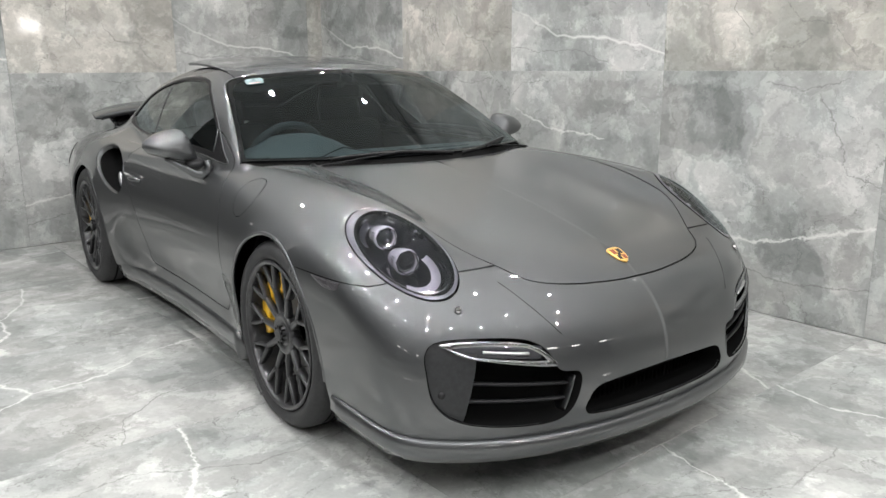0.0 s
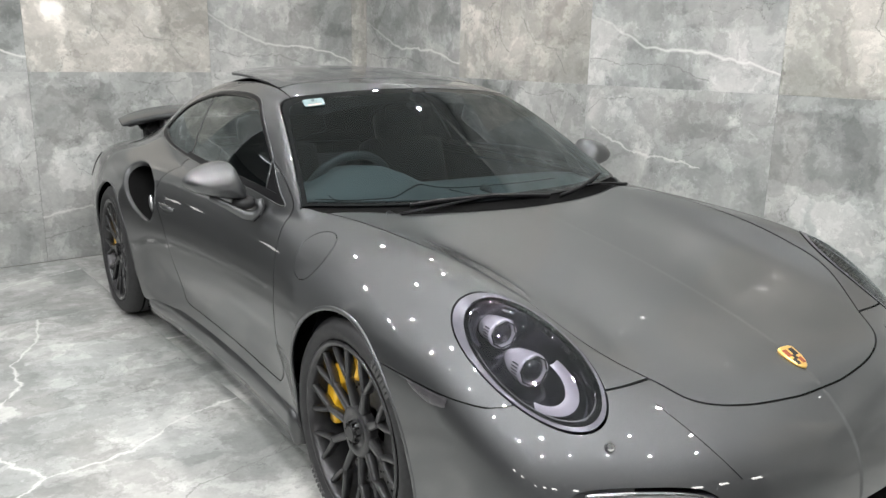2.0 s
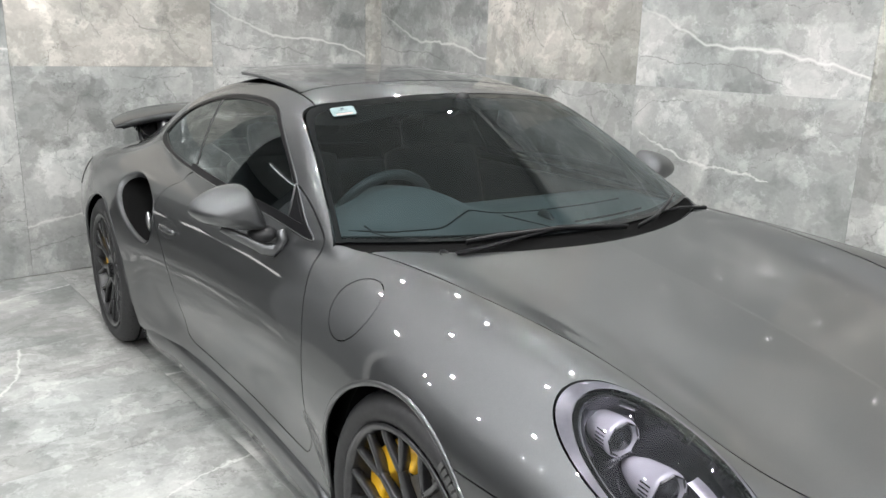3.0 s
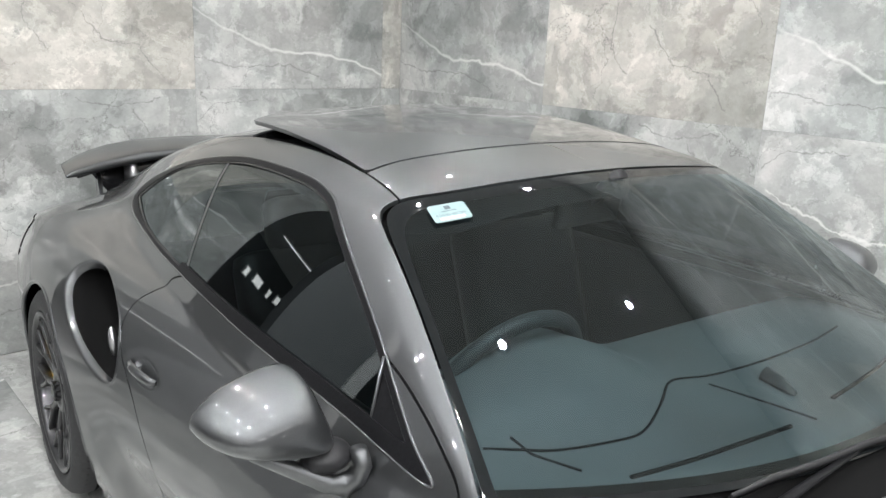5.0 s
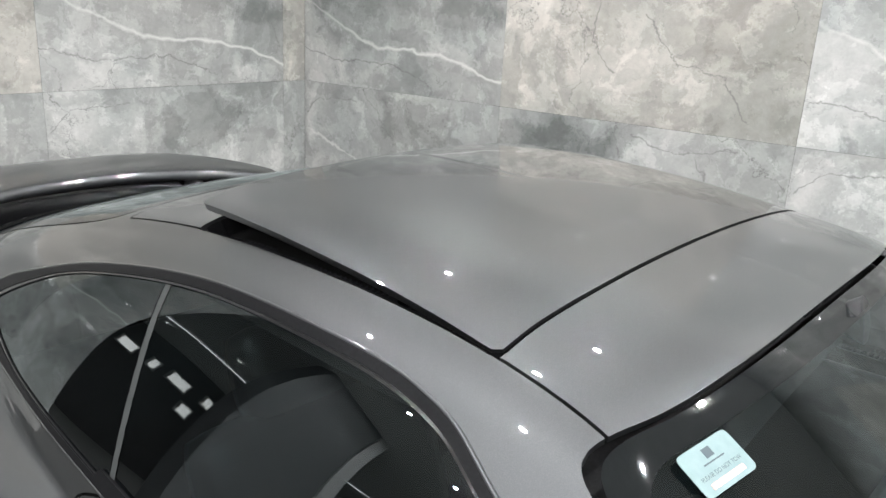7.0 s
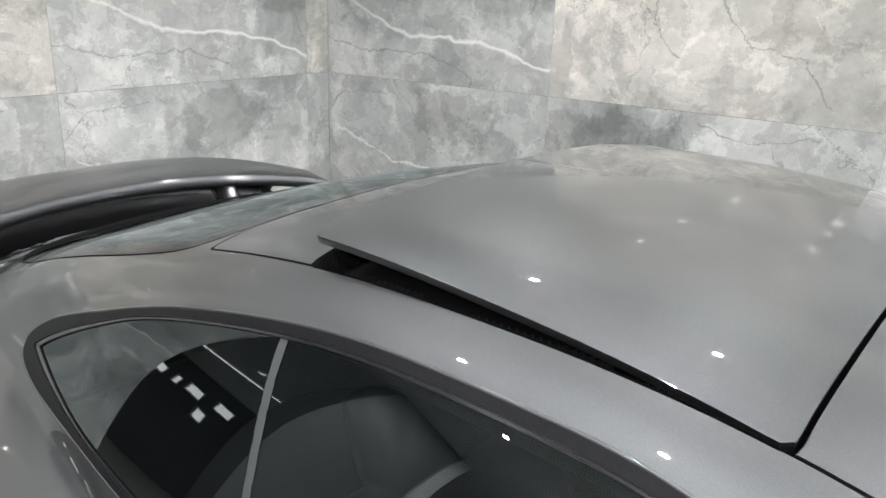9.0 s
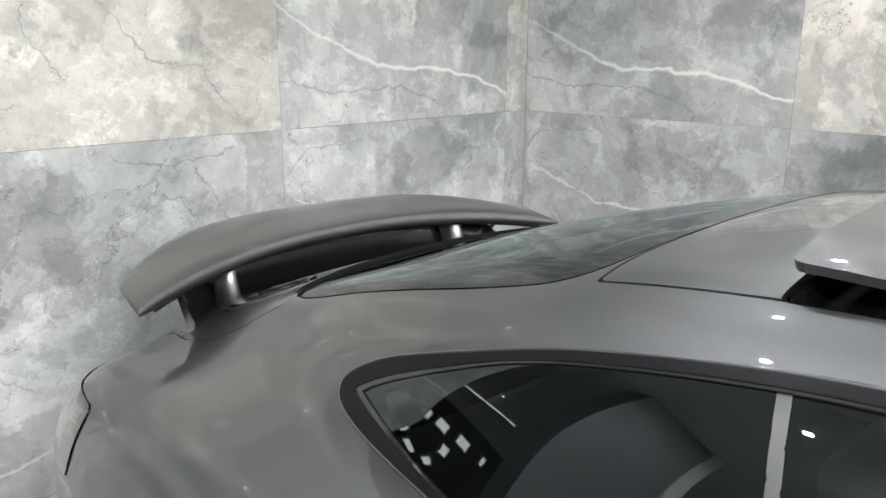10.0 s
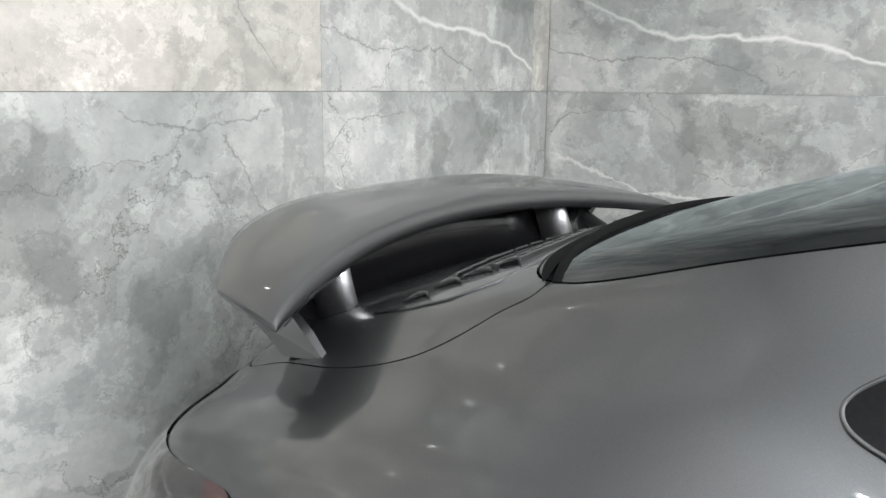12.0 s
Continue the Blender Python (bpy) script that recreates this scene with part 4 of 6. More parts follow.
def edge_bead(poly, radius, mat, name, parent, s, lift=0.002):
    """A thin rounded bead along a line drawn on the side of the skin."""
    p = np.stack([poly[:, 0], np.full(len(poly), 0.75), poly[:, 1]], 1)
    for _ in range(12):
        v, g = skin(*p.T), gradient(*p.T)
        p[:, 1] -= np.clip(v / np.maximum(g[:, 1], 0.2), -0.03, 0.03)
    n = normals(p)
    p = (p + n * lift) * np.array([1, s, 1])
    d = np.roll(p, -1, 0) - np.roll(p, 1, 0)
    d /= np.maximum(np.linalg.norm(d, axis=1), 1e-9)[:, None]
    n = n * np.array([1, s, 1])
    side = np.cross(d, n)
    side /= np.linalg.norm(side, axis=1)[:, None]
    k, m = len(p), 8
    q = np.concatenate([p + radius * (math.cos(a) * side + math.sin(a) * n) for a in [2 * math.pi * j / m for j in range(m)]])
    r = np.arange(k)
    tt = []
    for j in range(m):
        a, b = j * k + r, ((j + 1) % m) * k + r
        a2, b2 = j * k + (r + 1) % k, ((j + 1) % m) * k + (r + 1) % k
        tt += [np.stack([a, a2, b2], 1), np.stack([a, b2, b], 1)]
    return mesh_object(name, q, np.concatenate(tt), mat, parent)


for s in (-1, 1):
    edge_bead(DLO, 0.0028, PAINT, "window_bead", car, s, 0.0015)

# ---- shapes ----


def lathe(bm, profile, segs=48, m=None, close=False):
    """Turns (radius, along) pairs about the local y axis."""
    rings = []
    for r, h in profile:
        rings.append([bm.verts.new((r * math.cos(2 * math.pi * k / segs), h, r * math.sin(2 * math.pi * k / segs))) for k in range(segs)])
    pairs = list(zip(rings, rings[1:])) + ([(rings[-1], rings[0])] if close else [])
    for a, b in pairs:
        for k in range(segs):
            bm.faces.new((a[k], a[(k + 1) % segs], b[(k + 1) % segs], b[k]))
    vs = [v for ring in rings for v in ring]
    if m is not None:
        bmesh.ops.transform(bm, matrix=m, verts=vs)
    return vs


def sweep(bm, points, radii, segs=10, flat=1.0, up=(0, 0, 1), caps=True):
    """A tube along points; flat squeezes it along the up direction."""
    pts = [Vector(p) for p in points]
    radii = radii if isinstance(radii, (list, tuple)) else [radii] * len(pts)
    rings = []
    for i, p in enumerate(pts):
        d = (pts[min(i + 1, len(pts) - 1)] - pts[max(i - 1, 0)]).normalized()
        side = d.cross(Vector(up))
        side = side.normalized() if side.length > 1e-6 else d.orthogonal().normalized()
        top = side.cross(d).normalized()
        rings.append([bm.verts.new(p + (side * math.cos(a) + top * math.sin(a) * flat) * radii[i]) for a in [2 * math.pi * k / segs for k in range(segs)]])
    for a, b in zip(rings, rings[1:]):
        for k in range(segs):
            bm.faces.new((a[k], a[(k + 1) % segs], b[(k + 1) % segs], b[k]))
    if caps:
        bm.faces.new(rings[0][::-1])
        bm.faces.new(rings[-1])
    return rings


def loft(bm, rings, closed=True, caps=True):
    made = [[bm.verts.new(p) for p in ring] for ring in rings]
    n = len(made[0])
    for a, b in zip(made, made[1:]):
        for k in range(n if closed else n - 1):
            bm.faces.new((a[k], a[(k + 1) % n], b[(k + 1) % n], b[k]))
    if caps and closed:
        bm.faces.new(made[0][::-1])
        bm.faces.new(made[-1])
    bmesh.ops.recalc_face_normals(bm, faces=bm.faces[:])
    return made


def blob(bm, centre, radii, m=None, segs=24, rings=14):
    vs = bmesh.ops.create_uvsphere(bm, u_segments=segs, v_segments=rings, radius=1)["verts"]
    for v in vs:
        v.co = Vector((v.co[0] * radii[0], v.co[1] * radii[1], v.co[2] * radii[2]))
    bmesh.ops.transform(bm, matrix=Matrix.Translation(centre) @ (m or Matrix()), verts=vs)
    return vs


def mirrored(ob, parent):
    """The same part on the other side of the car."""
    me = ob.data.copy()
    me.transform(Matrix.Diagonal((1, -1, 1, 1)))
    me.flip_normals()
    twin = new(ob.name.split(".")[0], me)
    twin.parent = parent
    if "label" in ob:
        tagged(twin, ob["label"])
    for child in list(ob.children):
        mirrored(child, twin)
    return twin


def skin_point(x=None, y=None, z=None, start=None, lift=0.0):
    """The point of the skin above (x, y), or out from the middle at (x, z)."""
    if z is None:
        s = np.linspace(1.35, 0.1, 1200)
        v = skin(np.full_like(s, x), np.full_like(s, abs(y)), s)
        k = int(np.argmax(v < 0))
        p = np.array([x, abs(y), s[k]])
    elif y is None:
        s = np.linspace(1.05, 0.1, 1000)
        v = skin(np.full_like(s, x), s, np.full_like(s, z))
        k = int(np.argmax(v < 0))
        p = np.array([x, s[k], z])
    else:
        s = np.linspace(1.1, -0.5, 1500)
        v = skin(s, np.full_like(s, abs(y)), np.full_like(s, z))
        k = int(np.argmax(v < 0))
        p = np.array([s[k], abs(y), z])
    n = normals(p[None])[0]
    p = p + n * lift
    if y is not None and y < 0:
        p, n = p * [1, -1, 1], n * [1, -1, 1]
    return Vector(p), Vector(n)


def on_skin(p, n, spin=0.0):
    """A frame at p whose z axis is n and whose x axis lies most along the car."""
    z = n.normalized()
    x = (Vector((1, 0, 0)) - z * z.x).normalized()
    y = z.cross(x)
    m = Matrix((x, y, z)).transposed().to_4x4()
    m.translation = p
    return m @ pose(0, 0, 0, 0, 0, spin)


# ---- wheels ----
def wheel(name, x, y_face, radius, width, label, hub_z):
    """A tyre on a dark forked-spoke rim; its face looks along -y."""
    top = new(name)
    top.parent = car
    top.location = (x, y_face, hub_z)
    tagged(top, label)
    w, r0 = width, 0.262
    bm = bmesh.new()
    lathe(bm, [(r0 - 0.004, 0.022), (r0 + 0.006, 0.006), (r0 + 0.022, -0.004), (r0 + 0.045, -0.006), (radius - 0.022, 0.004), (radius - 0.010, 0.014), (radius - 0.003, 0.030),
               (radius, 0.06), (radius, w * 0.5), (radius, w - 0.06), (radius - 0.003, w - 0.03), (radius - 0.02, w - 0.008), (r0 + 0.03, w + 0.004), (r0, w - 0.01)], 96)
    tyre = part("tyre", bm, TYRE, top, "black low-profile tyre", True)
    bm = bmesh.new()
    for k in range(70):
        a = 2 * math.pi * k / 70
        m = Matrix.Rotation(a, 4, "Y")
        box(bm, (-0.0008, 0.030, radius - 0.012), (0.0008, 0.060, radius - 0.0026), 0, m)
    for h in (0.07, w * 0.4, w * 0.6, w - 0.07):
        lathe(bm, [(radius + 0.001, h - 0.005), (radius + 0.001, h + 0.005)], 64)
    tagged(part("tread_groove", bm, DARK, tyre), kind="stuff")
    # moulded lettering as plain bars on the side wall
    bm = bmesh.new()
    for base in (math.radians(18), math.radians(198)):
        for k in range(7):
            box(bm, (-0.0055, -0.0075, r0 + 0.034), (0.0055, -0.004, r0 + 0.056), 0.0008, Matrix.Rotation(base + k * 0.052, 4, "Y"))
    tagged(part("moulded_bar", bm, grained(material("grey_tyre_marking", rough=0.6), 90, (0.05, 0.05, 0.05), (0.08, 0.08, 0.08)), tyre), kind="stuff")
    bm = bmesh.new()
    lathe(bm, [(r0 + 0.004, 0.004), (r0 + 0.006, 0.000), (r0 - 0.002, -0.003), (r0 - 0.010, 0.001), (r0 - 0.014, 0.014), (r0 - 0.022, 0.05), (r0 - 0.03, w * 0.6), (r0 - 0.012, w - 0.02), (r0 + 0.004, w - 0.01)], 72)
    part("rim_barrel", bm, RIM, top, "dark grey rim barrel", True)
    # ten forked spokes, curved back towards the hub
    bm = bmesh.new()
    for k in range(10):
        a = 2 * math.pi * (k + 0.25) / 10
        m = Matrix.Rotation(a, 4, "Y")

        def arm(u0, u1, v0, v1, bow, wa, wb):
            rings = []
            for i in range(7):
                s = i / 6
                r = u0 + (u1 - u0) * s
                off = v0 + (v1 - v0) * s + bow * math.sin(math.pi * s)
                face = 0.030 - 0.024 * min(1, max(0, (r - 0.05) / 0.2)) ** 0.8 + (0.0 if r < 0.235 else (r - 0.235) * 0.2)
                half = wa + (wb - wa) * s
                deep = 0.030 - 0.012 * s
                ring = [(off - half * 0.6, face, r), (off + half * 0.6, face, r), (off + half, face + 0.006, r), (off + half * 0.8, face + deep, r), (off - half * 0.8, face + deep, r), (off - half, face + 0.006, r)]
                rings.append([m @ Vector(p) for p in ring])
            loft(bm, rings)

        arm(0.060, 0.165, 0.0, 0.004, 0.0, 0.014, 0.010)
        arm(0.150, 0.256, 0.002, 0.044, 0.004, 0.0085, 0.0070)
        arm(0.150, 0.256, 0.002, -0.038, -0.004, 0.0085, 0.0070)
    part("spoke", bm, RIM, top, "ten dark grey forked spokes", True)
    bm = bmesh.new()
    lathe(bm, [(0.001, 0.016), (0.026, 0.015), (0.031, 0.018), (0.033, 0.028), (0.046, 0.030), (0.050, 0.026), (0.064, 0.022), (0.074, 0.026), (0.078, 0.036), (0.070, 0.06)], 48)
    part("hub", bm, RIM, top, "dark grey wheel hub", True)
    bm = bmesh.new()
    lathe(bm, [(0.001, 0.006), (0.021, 0.006), (0.025, 0.010), (0.026, 0.024)], 32)
    for k in range(10):
        box(bm, (-0.0035, 0.008, 0.026), (0.0035, 0.024, 0.034), 0.001, Matrix.Rotation(k * math.pi / 5, 4, "Y"))
    part("centre_nut", bm, grained(material("black_anodised_nut", rough=0.3, metal=0.8), 60, (0.03, 0.03, 0.032), (0.06, 0.06, 0.062)), top, "black centre-lock nut")
    return top


def brakes(x, y_face, hub_z, s):
    bm = bmesh.new()
    m = Matrix.Translation((x, 0, hub_z))
    lathe(bm, [(0.06, y_face + s * 0.085), (0.205, y_face + s * 0.085), (0.205, y_face + s * 0.12), (0.06, y_face + s * 0.12)], 64, m)
    disc = part("brake_disc", bm, DISC, car, "grey ceramic brake disc", False)
    bm = bmesh.new()
    for k in range(48):
        a = 2 * math.pi * k / 48
        for r in (0.13, 0.16, 0.185):
            a2 = a + r * 2.5
            box(bm, (-0.003, -0.0008, -0.003), (0.003, 0.0008, 0.003), 0, m @ Matrix.Translation((r * math.cos(a2), y_face + s * 0.0845, r * math.sin(a2))))
    tagged(part("drilled_hole", bm, DARK, disc), kind="stuff")
    bm = bmesh.new()
    rings = []
    for i in range(13):
        a = math.radians(97 + 98 * i / 12)
        e = 0.8 + 0.2 * math.sin(math.pi * i / 12)
        ring = [(0.145, 0.045), (0.155, 0.038), (0.205 * e + 0.01, 0.040), (0.218, 0.052), (0.220, 0.11), (0.145, 0.11)]
        rings.append([(x + r * math.cos(a), y_face + s * h, hub_z + r * math.sin(a)) for r, h in ring])
    loft(bm, rings)
    part("brake_caliper", bm, CALIPER, car, "yellow brake caliper", True)


F_FACE, R_FACE, F_R, R_R = 0.868, 0.945, 0.338, 0.345
right_front = wheel("wheel", 0.0, -F_FACE, F_R, 0.245, "dark grey forked-spoke front wheel with black tyre", F_R)
right_rear = wheel("wheel", REAR_X, -R_FACE, R_R, 0.305, "dark grey forked-spoke rear wheel with black tyre", R_R)
for src, x, y, z in ((right_front, 0.0, F_FACE, F_R), (right_rear, REAR_X, R_FACE, R_R)):
    twin = copy_thing(src, pose(x, y, z, 0, 0, 180))
right_front.matrix_basis = pose(0.0, -F_FACE, F_R, 0, 12, 0)
for s in (-1, 1):
    brakes(0.0, s * F_FACE, F_R, -s)
    brakes(REAR_X, s * R_FACE, R_R, -s)
    for x0, r, y0, y1 in ((0.0, ARCH_F + 0.012, 0.52, 0.82), (REAR_X, ARCH_R + 0.012, 0.52, 0.88)):
        bm = bmesh.new()
        rings = []
        for y in (y0, y1):
            rings.append([(x0 + r, s * y, 0.25)] + [(x0 + r * math.cos(a), s * y, HUB_Z + r * math.sin(a)) for a in [math.pi * k / 28 for k in range(29)]] + [(x0 - r, s * y, 0.25)])
        loft(bm, rings, closed=False)
        bm.faces.new([bm.verts.new(p) for p in rings[0]])
        part("wheel_arch_liner", bm, DARK, car, "black wheel arch liner", True)


def arch_lip(x0, r, s):
    """The rounded lip that edges a wheel opening."""
    bm = bmesh.new()
    pts = []
    for k in range(37):
        a = math.radians(-8 + 196 * k / 36)
        px, pz = x0 + r * math.cos(a), HUB_Z + r * math.sin(a)
        p, n = skin_point(x=px, z=pz)
        pts.append((px, s * (p.y - 0.004), pz))
    sweep(bm, pts, 0.008, 8)
    part("wheel_arch_lip", bm, PAINT, car, "", True)


for s in (-1, 1):
    arch_lip(0.0, ARCH_F, s)
    arch_lip(REAR_X, ARCH_R, s)

# ---- sills, lip and underbody ----
for s in (-1, 1):
    bm = bmesh.new()
    rings = []
    for k in range(25):
        x = -0.40 + (-2.085 + 0.40) * k / 24
        p, n = skin_point(x=x, z=0.27)
        y = p.y
        e = 0.035 * max(0.0, (k - 16) / 8) ** 2
        rings.append([(x, s * (y - 0.05), 0.235), (x, s * (y + 0.002 - e), 0.228), (x, s * (y + 0.010 - e), 0.205), (x, s * (y + 0.011 - e), 0.165), (x, s * (y - e), 0.118), (x, s * (y - 0.06), 0.11)])
    loft(bm, rings)
    part("sill", bm, PAINT, car, "metallic grey side sill", True)
bm = bmesh.new()
box(bm, (-3.25, -0.70, 0.15), (0.45, 0.70, 0.19), 0.01)
part("underbody", bm, DARK, car, "black flat underbody")

bm = bmesh.new()
rings = []
for k in range(81):
    th = math.radians(-84 + 168 * k / 80)
    d = Vector((math.cos(th), math.sin(th), 0))
    s_ = np.linspace(0.2, 1.2, 1500)
    v_ = skin(0.30 + s_ * d.x, s_ * d.y, np.full_like(s_, 0.225))
    r_ = float(s_[int(np.argmax(v_ > 0))])
    e = abs(th) / math.radians(84)
    lift = 0.045 * e ** 3
    rings.append([Vector((0.30, 0, 0)) + d * (r_ + o) + Vector((0, 0, z + lift * f)) for o, z, f in ((-0.08, 0.200, 1), (0.004, 0.207, 1), (0.013, 0.199, 1), (0.014, 0.168, 0.8), (-0.008, 0.140, 0.5), (-0.05, 0.130, 0.4), (-0.12, 0.132, 0.4))])
loft(bm, rings)
part("front_lip", bm, PAINT, car, "metallic grey front spoiler lip", True)

# ---- head lamps ----
U, V, N = [Vector(a * np.array([1, -1, 1])) for a in (LAMP_U, LAMP_V, LAMP_N)]
C = Vector(LAMP_C * np.array([1, -1, 1]))


def lamp_ring(scale, depth, n=56):
    return [C + U * (LAMP_A * scale * math.cos(a)) + V * (LAMP_B * scale * math.sin(a)) + N * depth for a in [2 * math.pi * k / n for k in range(n)]]


def frame_width(x, y, z):
    """The surround is broadest towards the rear outer side."""
    d = np.stack([x, y, z], 1) - LAMP_C
    a = np.arctan2(d @ LAMP_V / LAMP_B, d @ LAMP_U / LAMP_A)
    return 0.009 + 0.013 * np.maximum(0.0, np.cos(a - math.radians(205))) ** 1.5


head = skin_object("headlamp", cut(cuts["lamp"], lambda x, y, z: g_lamp(x, y, z) + frame_width(x, y, z)), LENS, car, -1, 0.002, "oval headlamp with clear lens and two projectors")
skin_object("lamp_frame", cut(cuts["lamp"], lambda x, y, z: -frame_width(x, y, z) - g_lamp(x, y, z)), LAMP_FRAME, head, -1, 0.002, "violet grey lamp surround")
rim_object("lamp_seal", cuts["lamp"], RUBBER, head, -1, 0.03, 0.002)
def lamp_hoop(d0, d1):
    """The part of the lens between two distances from the surround's inner edge."""
    return cut(cut(cuts["lamp"], lambda x, y, z: g_lamp(x, y, z) + frame_width(x, y, z) + d0), lambda x, y, z: -frame_width(x, y, z) - d1 - g_lamp(x, y, z))


skin_object("black_ring", lamp_hoop(0.0004, 0.0065), FRIT, head, -1, -0.003, "black ring inside the lens")
skin_object("bright_ring", lamp_hoop(0.0085, 0.0100), CHROME, head, -1, -0.004, "thin bright ring inside the lens")
bm = bmesh.new()
loft(bm, [lamp_ring(0.88, -0.006), lamp_ring(0.82, -0.030), lamp_ring(0.74, -0.050), lamp_ring(0.62, -0.085), lamp_ring(0.3, -0.10)], caps=False)
bm.faces.new([bm.verts.new(p) for p in lamp_ring(0.3, -0.10)])
part("lamp_bowl", bm, LAMP_BOWL, head, "dark violet grey reflector bowl", True)
AIM = Vector((0.96, -0.16, 0.02)).normalized()


def lamp_arc(cu, cv, ru, rv, a0, a1, depth, n=26):
    """Points on an oval arc inside the lamp."""
    return [C + U * (cu + ru * math.cos(a)) + V * (cv + rv * math.sin(a)) + N * depth for a in [math.radians(a0 + (a1 - a0) * k / n) for k in range(n + 1)]]


def lamp_band(name, outer, inner, mat, label):
    """A dished band between two arcs."""
    bm = bmesh.new()
    mid = [(p + q) / 2 - N * 0.006 for p, q in zip(outer, inner)]
    loft(bm, [outer, mid, inner], closed=False, caps=False)
    part(name, bm, mat, head, label, True)


def projector(centre, r):
    m = on_skin(centre, AIM)
    m = m @ pose(0, 0, 0, -90, 0, 0)
    bm = bmesh.new()
    lathe(bm, [(r * 0.25, 0.115), (r * 0.62, 0.095), (r * 0.92, 0.062), (r * 1.06, 0.026), (r * 1.10, 0.004), (r * 1.04, -0.005), (r * 0.93, -0.004), (r * 0.88, 0.012)], 40, m)
    ob = part("projector", bm, PROJECTOR_SHELL, head, "bright tapered projector housing", True)
    for k in range(9):
        bm = bmesh.new()
        box(bm, (-0.0016, 0.004, r * 1.06), (0.0016, 0.030, r * 1.115), 0.0006, m @ Matrix.Rotation(math.radians(200 + k * 11), 4, "Y"))
        part("projector_rib", bm, CHROME, ob)
    bm = bmesh.new()
    lathe(bm, [(r * 0.93, -0.0045), (r * 0.985, -0.009), (r * 1.045, -0.006), (r * 1.05, 0.0)], 8, m)
    part("lens_ring", bm, CHROME, ob, "faceted bright ring round the lens")
    bm = bmesh.new()
    lathe(bm, [(0.0005, -0.012), (r * 0.35, -0.010), (r * 0.65, -0.004), (r * 0.88, 0.008)], 32, m)
    part("projector_lens", bm, PROJECTOR, ob, "dark glass projector lens", True)


projector(C + U * -0.098 + V * 0.020 + N * -0.030, 0.034)
projector(C + U * 0.020 + V * 0.006 + N * -0.030, 0.037)
# pale crescent reflector ahead of the lower projector, and the step of the bowl behind it
lamp_band("reflector", lamp_arc(0.045, 0.004, 0.108, 0.068, -62, 96, -0.036), lamp_arc(0.036, 0.004, 0.080, 0.050, -62, 96, -0.048), PROJECTOR_SHELL, "pale crescent reflector")
lamp_band("reflector_step", lamp_arc(0.050, 0.0, 0.150, 0.088, -75, 75, -0.022), lamp_arc(0.048, 0.0, 0.128, 0.080, -75, 75, -0.036), LAMP_FRAME, "violet grey step of the reflector")
lamp_band("reflector_step", lamp_arc(-0.10, 0.014, 0.088, 0.066, 100, 262, -0.024), lamp_arc(-0.10, 0.014, 0.066, 0.052, 100, 262, -0.038), LAMP_FRAME, "violet grey step of the reflector")
for a0, a1 in ((-62, -48), (-8, 8), (46, 60), (128, 140), (168, 182), (214, 228)):
    bm = bmesh.new()
    sweep(bm, lamp_arc(0.0, 0.0, 0.190, 0.094, a0, a1, -0.016, 6), 0.0042, 6)
    part("lamp_rib", bm, CHROME, head, "", True)
mirrored(head, car)

# ---- front air intakes ----


def intake_box(name, poly, depth, parent):
    """A dark duct behind an opening in the nose."""
    bm = bmesh.new()
    pts = poly[::3]
    rings = []
    for d, sc in ((0.0, 1.0), (depth * 0.4, 0.97), (depth, 0.9)):
        c = pts.mean(0)
        ring = []
        for y, z in pts:
            p, _ = skin_point(y=float(abs(y)), z=float(z))
            ring.append((p.x - d, -(c[0] + (y - c[0]) * sc), c[1] + (z - c[1]) * sc))
        rings.append(ring)
    loft(bm, rings, caps=False)
    bm.faces.new([bm.verts.new(p) for p in rings[-1]])
    return part(name, bm, DARK, parent, "black air duct", True)


def nose_bar(name, y0, y1, z0, z1, height, inset, mat, parent, label="", deep=0.03, n=14):
    """A slat that follows the nose between two points."""
    bm = bmesh.new()
    rings = []
    for k in range(n + 1):
        s = k / n
        y, z = y0 + (y1 - y0) * s, z0 + (z1 - z0) * s
        p, _ = skin_point(y=abs(y), z=z)
        x = p.x - inset
        rings.append([(x, -y, z - height * 0.2), (x + 0.003, -y, z + height * 0.1), (x, -y, z + height * 0.5), (x - deep, -y, z + height * 0.5), (x - deep, -y, z - height * 0.5), (x - 0.004, -y, z - height * 0.5)])
    loft(bm, rings)
    return part(name, bm, mat, parent, label, True)


fog = intake_box("side_intake", FOG, 0.16, car)
# painted cheek with parking sensor on the outer side
cheek = cut(cuts["fog"], lambda x, y, z: 0.655 - 0.22 * (z - 0.4) - y)
skin_object("intake_cheek", cheek, PAINT_DARK, fog, -1, -0.012, "dark grey cheek with parking sensor")
nose_bar("slat", 0.70, 0.375, 0.388, 0.352, 0.010, 0.022, BLACK, fog, "black intake slat", 0.012)
nose_bar("slat", 0.70, 0.375, 0.334, 0.306, 0.010, 0.022, BLACK, fog, "black intake slat", 0.012)
drl = nose_bar("running_light", 0.690, 0.45, 0.482, 0.452, 0.046, 0.012, LAMP_DARK, fog, "dark daytime running light with chromed frame", 0.05)
LOOP = outline([(0.722, 0.500), (0.632, 0.505), (0.525, 0.494), (0.465, 0.470), (0.421, 0.423), (0.455, 0.420), (0.587, 0.444), (0.665, 0.461), (0.702, 0.482)], n=6)
mid = LOOP.mean(0)
bm = bmesh.new()
rings = [[], [], []]
for y, z in LOOP:
    for ring, scale, lift in zip(rings, (1.0, 0.95, 0.80), (0.000, 0.005, -0.004)):
        p, _ = skin_point(y=float(mid[0] + (y - mid[0]) * scale), z=float(mid[1] + (z - mid[1]) * (scale if scale > 0.9 else 0.62)))
        ring.append((p.x + lift, -p.y, p.z))
loft(bm, rings, caps=False)
